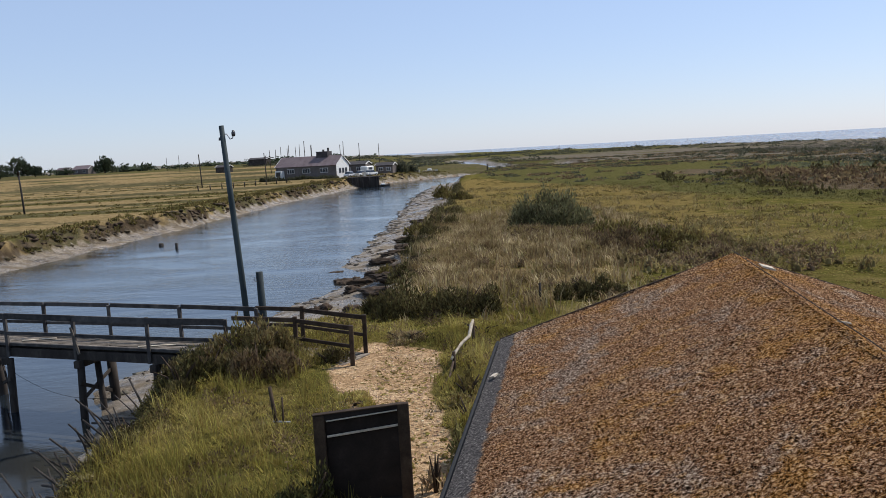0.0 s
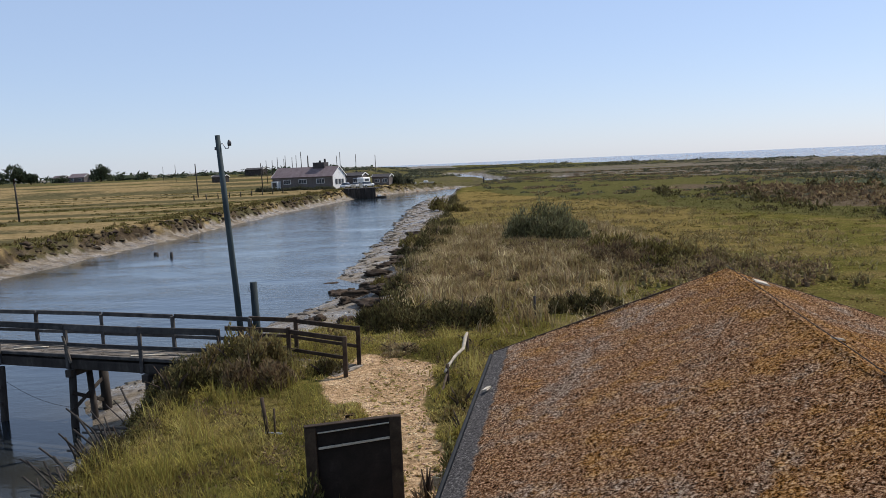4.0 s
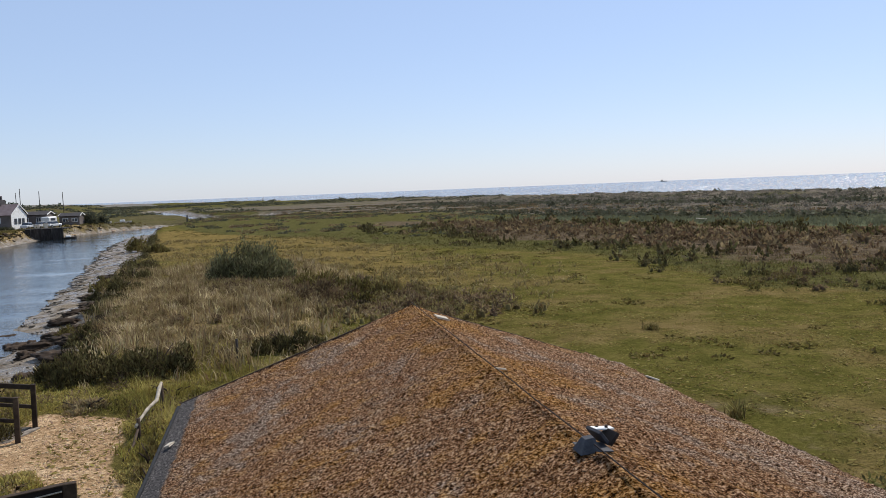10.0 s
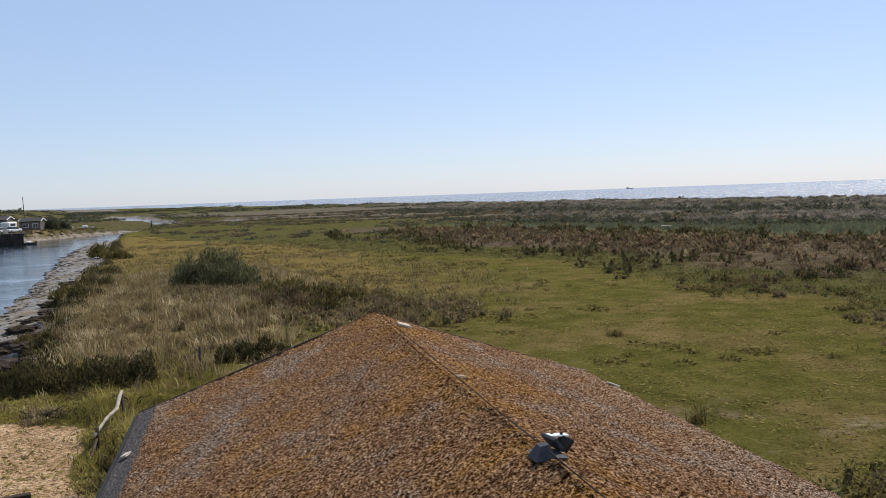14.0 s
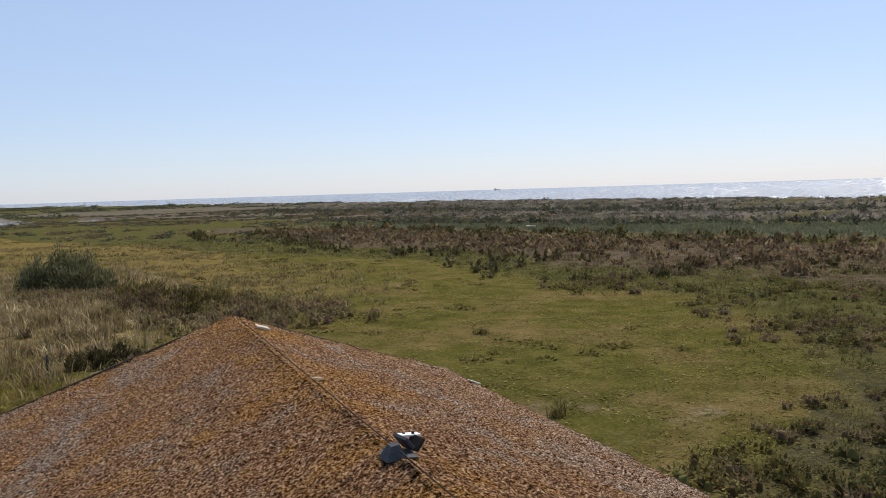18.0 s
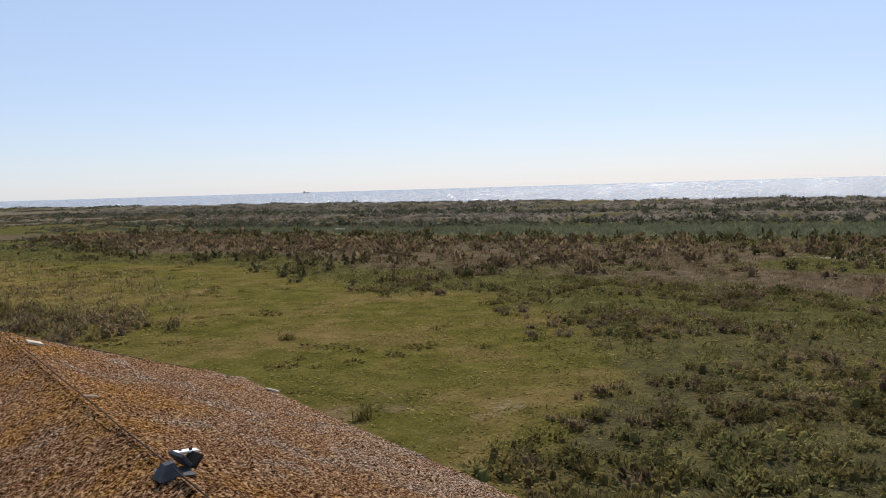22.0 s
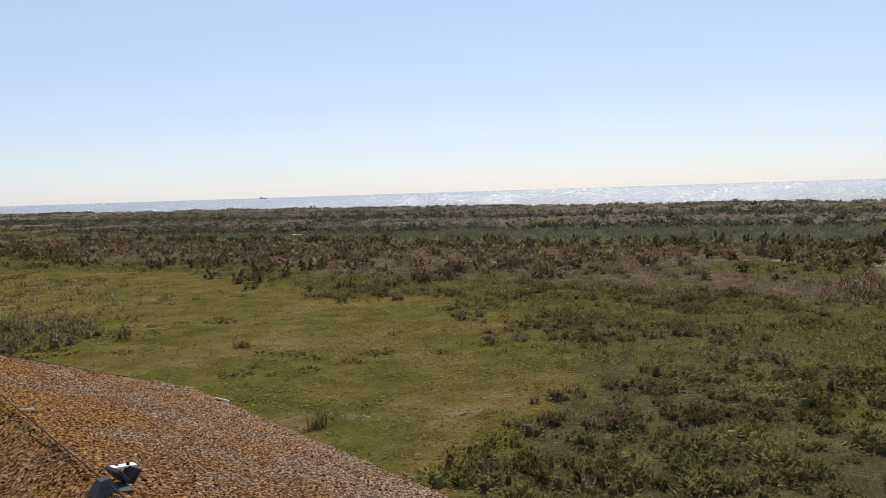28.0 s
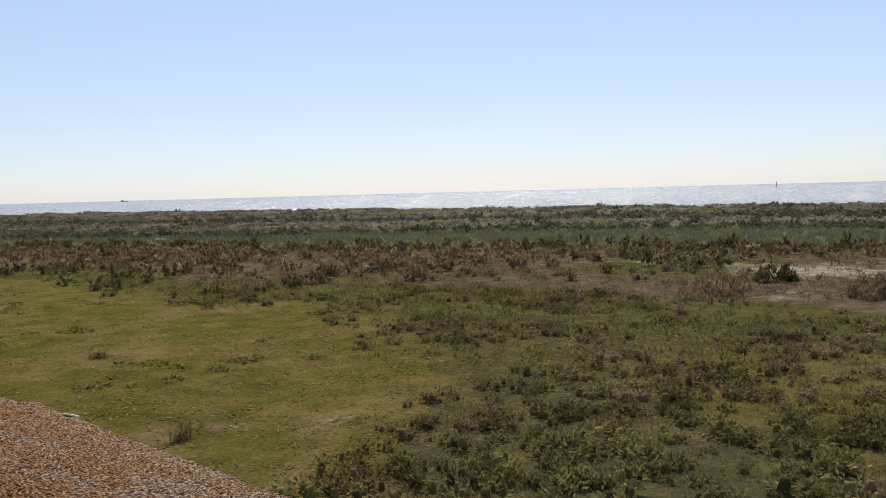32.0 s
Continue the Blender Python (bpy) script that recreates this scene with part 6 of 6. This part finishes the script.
HX, HY = -35.6, 224.0
club = gabled("clubhouse", "long grey bungalow with a mauve roof beside the creek", (HX, HY, 0.3), -22, 18.4, 7.2, 3.45, 5.9, M_RENDERWALL, M_ROOFTILE,
              [(-4.6, 2.2, 2.2, 1.2), (0.2, 2.2, 2.4, 1.2), (5.6, 2.2, 2.4, 1.2)], gable_m=M_WHITE)
part("porch", box_bm((1.9, 1.6, 2.5), (-7.6, -4.3, 1.25)), M_WHITE, club, "small white porch")
part("porch_window", box_bm((1.3, 0.05, 1.2), (-7.6, -5.12, 1.6)), M_GLASSDARK, club)
part("roof_lantern", box_bm((3.4, 2.4, 1.6), (3.6, 0.4, 6.3)), M_DARKROOF, club, "dark flat-topped lookout on the roof")
for x, z in ((4.9, 8.0), (3.4, 7.6)):
    part("chimney", box_bm((0.4, 0.4, 1.6), (x, 0.5, z - 0.8)), M_DARKROOF, club)
for k in (-1.6, 0.1, 1.7):
    part("gable_window", box_bm((0.05, 1.1, 1.3), (9.28, k, 1.9)), M_GLASSDARK, club)
gabled("cottage", "low grey boarded cottage behind the bungalow", (-25.0, 233.0, float(height(-25, 233)) - 0.1), -14, 7.5, 5, 3.2, 3.9, M_RENDERWALL, M_DARKROOF, [(-1.4, 1.9, 1.6, 1.1), (1.8, 1.9, 1.2, 1.1)])
gabled("chalet", "low pale chalet with a dark roof beside the creek", (-16.8, 238.0, float(height(-16.8, 238)) - 0.1), -14, 5.0, 4.0, 2.5, 3.2, M_RENDERWALL, M_DARKROOF, [(-1, 1.4, 1.4, 1.0), (1.3, 1.4, 1.4, 1.0)])
gabled("shed", "dark boarded shed on the far marsh", (-82.0, 370.0, float(height(-82.0, 370.0)) - 0.2), -12, 8.4, 5, 3.0, 3.6, M_OLDWOOD, M_DARKROOF, category="shed")
gabled("shed", "dark boarded shed on the far marsh", (-80.0, 302.0, float(height(-80.0, 302.0)) - 0.2), -15, 4.6, 4, 2.2, 2.9, M_OLDWOOD, M_DARKROOF, category="shed")


def caravan(x, y, yaw, L, label):
    c = thing("caravan", label, "caravan", Matrix.Translation((x, y, float(height(x, y)))) @ pose(0, 0, 0, 0, 0, yaw))
    part("body", box_bm((L, 2.2, 2.0), (0, 0, 1.5), (0, 0, 0), 0.25), M_WHITE, c)
    part("window", box_bm((L * 0.5, 0.05, 0.6), (0, -1.11, 1.8)), M_GLASSDARK, c)
    for k in (-0.3, 0.3):
        part("wheel", pole_bm([(k, -1.0, 0.33), (k, -0.75, 0.33)], [0.33, 0.33], 12), M_TYRE, c)


caravan(-21.4, 229, 60, 3.6, "white touring caravan beside the bungalow")


def car(x, y, yaw, paint, label):
    c = thing("car", label, "car", Matrix.Translation((x, y, float(height(x, y)))) @ pose(0, 0, 0, 0, 0, yaw))
    body = box_bm((4.0, 1.7, 0.65), (0, 0, 0.62), (0, 0, 0), 0.14)
    part("body", body, paint, c)
    cab = bmesh.new()
    bmesh.ops.create_cube(cab, size=1)
    for v in cab.verts:
        v.co = Vector((v.co.x * (2.3 if v.co.z < 0 else 1.5) - 0.15, v.co.y * (1.6 if v.co.z < 0 else 1.35), v.co.z * 0.55 + 1.2))
    part("cabin", cab, M_GLASSDARK, c, "dark glazed cabin")
    part("roof_panel", box_bm((1.5, 1.36, 0.05), (-0.15, 0, 1.49), (0, 0, 0), 0.02), paint, c)
    for sx in (-1.25, 1.25):
        for sy in (-0.82, 0.82):
            w = part("wheel", pole_bm([(sx, sy - 0.1, 0.32), (sx, sy + 0.1, 0.32)], [0.32, 0.32], 14), M_TYRE, c)
            part("hub", pole_bm([(sx, sy - 0.115, 0.32), (sx, sy + 0.115, 0.32)], [0.17, 0.17], 10), M_METAL, w)


car(-25.0, 217.5, 70, M_SILVERCAR, "silver car parked by the bungalow")
car(-22.2, 218.5, 60, M_WHITE, "white car parked by the bungalow")
car(-19.8, 221.0, 50, M_WHITE, "white car parked by the jetty")


def boat(x, y, z, yaw, L, paint, label):
    b = thing("boat", label, "boat", Matrix.Translation((x, y, z)) @ pose(0, 0, 0, 0, 0, yaw))
    hull = bmesh.new()
    rows = []
    for k in range(9):
        t = k / 8
        w = 0.16 * L * (1 - max(0, (t - 0.45) / 0.55) ** 2.2) * (0.8 + 0.2 * min(1, t * 4)) + 0.01
        zt = 0.14 * L + 0.05 * L * t * t
        rows.append([hull.verts.new(((t - 0.5) * L, s * w * q, zz)) for s, q, zz in ((-1, 1, zt), (-1, 0.8, 0.05 * L), (1, 0.0, 0.0), (1, 0.8, 0.05 * L), (1, 1, zt))])
    for a, c in zip(rows, rows[1:]):
        for k in range(4):
            hull.faces.new((a[k], c[k], c[k + 1], a[k + 1]))
        hull.faces.new((a[4], c[4], c[0], a[0]))
    hull.faces.new(rows[0])
    hull.faces.new(rows[-1][::-1])
    bmesh.ops.recalc_face_normals(hull, faces=hull.faces)
    part("hull", hull, paint, b)
    part("cabin", box_bm((L * 0.3, L * 0.2, L * 0.14), (-0.05 * L, 0, 0.2 * L), (0, 0, 0), 0.04 * L), M_WHITE, b)
    return b


boat(-15.4, 205.6, -2.2, 20, 3.4, M_OLDWOOD, "dark-hulled boat moored at the jetty")
boat(-9.5, 246.0, float(height(-9.5, 246.0)), 10, 4.2, M_PALE, "small pale boat laid up on the bank")
boat(-4.5, 250.0, float(height(-4.5, 250.0)), -5, 4.6, M_PALE, "small pale boat laid up on the bank")
jetty = thing("jetty", "low dark timber landing stage beside the bungalow", "jetty", Matrix.Translation((-20.6, 207.0, 0)) @ pose(0, 0, 0, 0, 0, -8))
part("deck", box_bm((9.6, 5.4, 0.20), (0, 1.0, 0.42)), M_OLDWOOD, jetty)
for k in range(14):
    part("pile", box_bm((0.62, 0.22, 2.9), (-4.4 + 0.66 * k, -1.55, -1.1)), M_OLDWOOD, jetty)
for k in range(5):
    part("support_post", pole_bm([(-4.5 + 2.2 * k, -1.75, -3.0), (-4.5 + 2.2 * k, -1.75, 0.85)], [0.13, 0.11], 8), M_OLDWOOD, jetty)
# bare masts and poles round the houses
for x, y, top in ((-53, 262, 9.0), (-51.2, 262, 9.8), (-48, 258, 10.2), (-46.5, 262, 9.6), (-45.4, 262, 10.2), (-43, 258, 9.6), (-41.5, 262, 10.0), (-55.5, 266, 9.0), (-49.6, 264, 9.2), (-40.0, 240, 10.8), (-38.2, 240, 9.4), (-29.8, 240, 9.2), (-29.2, 242, 10.2), (-24.4, 240, 9.4), (-18.9, 242, 9.0), (-105, 330, 9.6), (-120, 360, 9.2)):
    z = float(height(x, y))
    stake(x, y, z, top - z, (random.uniform(-0.02, 0.02), 0), 0.10, "thin bare mast standing among the far houses", "mast", M_OLDWOOD, "masts")
# field fence on the far marsh
for k in range(9):
    x, y = -52.5 + 1.9 * k, 176 + 2.4 * k
    if x < -33:
        stake(x, y, float(height(x, y)), 1.2, (0, 0), 0.12, "dark fence post on the far marsh", "fence_post", M_OLDWOOD, "field fence posts")


def tree(x, y, h, w, seed, label, n=900):
    z = float(height(x, y))
    t = thing("tree", label, "tree", Matrix.Translation((x, y, z)))
    part("trunk", pole_bm([(0, 0, -0.3), (0.05, 0, h * 0.35), (0, 0.05, h * 0.8)], [h * 0.045, h * 0.035, h * 0.01], 8, 0.08), M_BROWNWOOD, t)
    g = random.Random(seed)
    for k in range(4):
        a = g.uniform(0, 6.28)
        part("limb", pole_bm([(0, 0, h * 0.3), (math.cos(a) * w * 0.2, math.sin(a) * w * 0.2, h * 0.55), (math.cos(a) * w * 0.36, math.sin(a) * w * 0.36, h * 0.72)], [h * 0.02, h * 0.014, h * 0.005], 6), M_BROWNWOOD, t)
    VV, FF, o = [], [], 0
    for k in range(14):
        a, q = g.uniform(0, 6.28), math.sqrt(g.uniform(0, 1))
        V, F = leaf_dome(n // 9, w * 0.24, w * 0.24, h * 0.34, h * 0.085, seed * 17 + k, 4, 0.3)
        V = V + np.array([math.cos(a) * q * w * 0.32, math.sin(a) * q * w * 0.32, h * g.uniform(0.05, 0.70 - 0.25 * q)])
        VV.append(V), FF.append(F + o)
        o += len(V)
    part("crown", np_mesh("crown", np.concatenate(VV), np.concatenate(FF), M_TREE), None, t)


tree(-164, 402, 9.5, 11.5, 1, "dark rounded evergreen tree on the far marsh")
for k, (x, y, h, w) in enumerate(((-214, 400, 8, 13), (-203, 396, 11, 15), (-196, 398, 6.5, 10), (-222, 398, 6, 12), (-236, 402, 7, 14), (-250, 396, 7, 14), (-150, 420, 4, 9), (-189, 414, 4.5, 9))):
    tree(x, y, h, w, 20 + k, "dark tree in the far hedge line")
gabled("far_house", "pale house half hidden by the far trees", (-186, 430, float(height(-186, 430)) - 0.2), -20, 10, 6, 2.8, 4.6, M_RENDERWALL, M_ROOFTILE, [(-2.5, 1.6, 1.6, 1.2), (2.5, 1.6, 1.6, 1.2)])
gabled("far_house", "low dark barn beyond the far trees", (-205, 450, float(height(-205, 450)) - 0.2), -25, 9, 5, 2.4, 4.0, M_OLDWOOD, M_ROOFTILE)
for k, (x, y, w, h) in enumerate(((-44, 216, 5, 1.5), (-40, 217.5, 4, 1.1), (-36.5, 216.6, 5, 1.3), (-31.5, 215.4, 4, 1.0), (-46.5, 214, 4, 1.2), (-28.6, 213.8, 3, 0.9))):
    bush("bush", x, y, w, 2.2, h, 700, 0.30, "dark scrub growing at the foot of the bungalow wall", M_SCRUB, 60 + k)
bush("bush", -12.8, 240.0, 5.0, 3.6, 3.6, 1400, 0.35, "dark bushy trees beside the last chalet", M_SCRUB, 70)
bush("bush", -9.6, 243.0, 4.0, 3.0, 2.6, 1000, 0.35, "dark bushy trees beside the last chalet", M_SCRUB, 71)
g = np.random.default_rng(404)
yy = g.uniform(208, 250, 110)
xx = np.interp(yy, LEFT_Y, LEFT_X) - g.uniform(0.2, 1.2, 110)
V, F = scatter(LUMPS[2:], np.stack([xx, yy, np.full(110, WATER_Z + 0.15)], 1), g.uniform(0.35, 1.0, 110), g.uniform(0.5, 1.3, 110), 405)
stuff("bank_stones", "row of pale stones edging the far creek bank", "stones", V, F, M_PEBBLE)
for k, (x, y, w, h) in enumerate(((-30.5, 231.0, 0.9, 1.1), (-22.8, 215.2, 1.1, 0.9), (-21.0, 215.8, 0.8, 1.2), (-18.6, 216.4, 0.9, 0.8))):
    crate = thing("crate", "pale stacked crate on the landing stage bank", "crate", Matrix.Translation((x, y, float(height(x, y)))) @ pose(0, 0, 0, 0, 0, 17 * k), "crates")
    part("side_board", box_bm((w, 0.7, h), (0, 0, h / 2), (0, 0, 0), 0.03), M_PALE, crate)
    part("lid", box_bm((w + 0.08, 0.78, 0.06), (0, 0, h + 0.03)), M_PLANK, crate)
stake(14.3, 283.0, -2.4, 3.0, (0.02, 0.0), 0.28, "dark post standing at the mouth of the far creek")
stake(18.4, 281.0, -2.4, 2.0, (0.0, 0.0), 0.22, "short dark post standing at the mouth of the far creek")
board = thing("driftwood_board", "bleached driftwood board lying on the reed belt", "driftwood", Matrix.Translation((73.9, 96.7, float(height(73.9, 96.7)))) @ pose(0, 0, 0, 0, 0, -35))
part("plank", box_bm((1.5, 0.35, 0.10), (0, 0, 0.42), (6, 3, 0), 0.02), M_BLEACHED, board)
part("broken_end", box_bm((0.5, 0.3, 0.5), (0.4, 0, 0.2), (0, 8, 0), 0.03), M_PALE, board)
# sea marks
ship = thing("ship", "far cargo ship low on the horizon", "ship", Matrix.Translation((math.sin(radians(34.9)) * 3000, math.cos(radians(34.9)) * 3000, WATER_Z)) @ pose(0, 0, 0, 0, 0, -30))
# haze over the ship is put into its pale hull and superstructure colours
part("hull", box_bm((24, 6, 3), (0, 0, 2.4), (0, 0, 0), 0.8), M_METAL, ship)
part("superstructure", box_bm((6, 5, 5), (-7, 0, 5), (0, 0, 0), 0.4), M_PALE, ship)
buoy = thing("sea_mark", "tall beacon standing in the sea", "beacon", Matrix.Translation((math.sin(radians(77.7)) * 1500, math.cos(radians(77.7)) * 1500, WATER_Z - 0.5)))
part("mast", pole_bm([(0, 0, 0), (0.6, 0, 9)], [0.7, 0.4], 8), M_METAL, buoy)
part("topmark", box_bm((1.5, 1.5, 1.8), (0.6, 0, 8.4)), M_RENDERWALL, buoy)
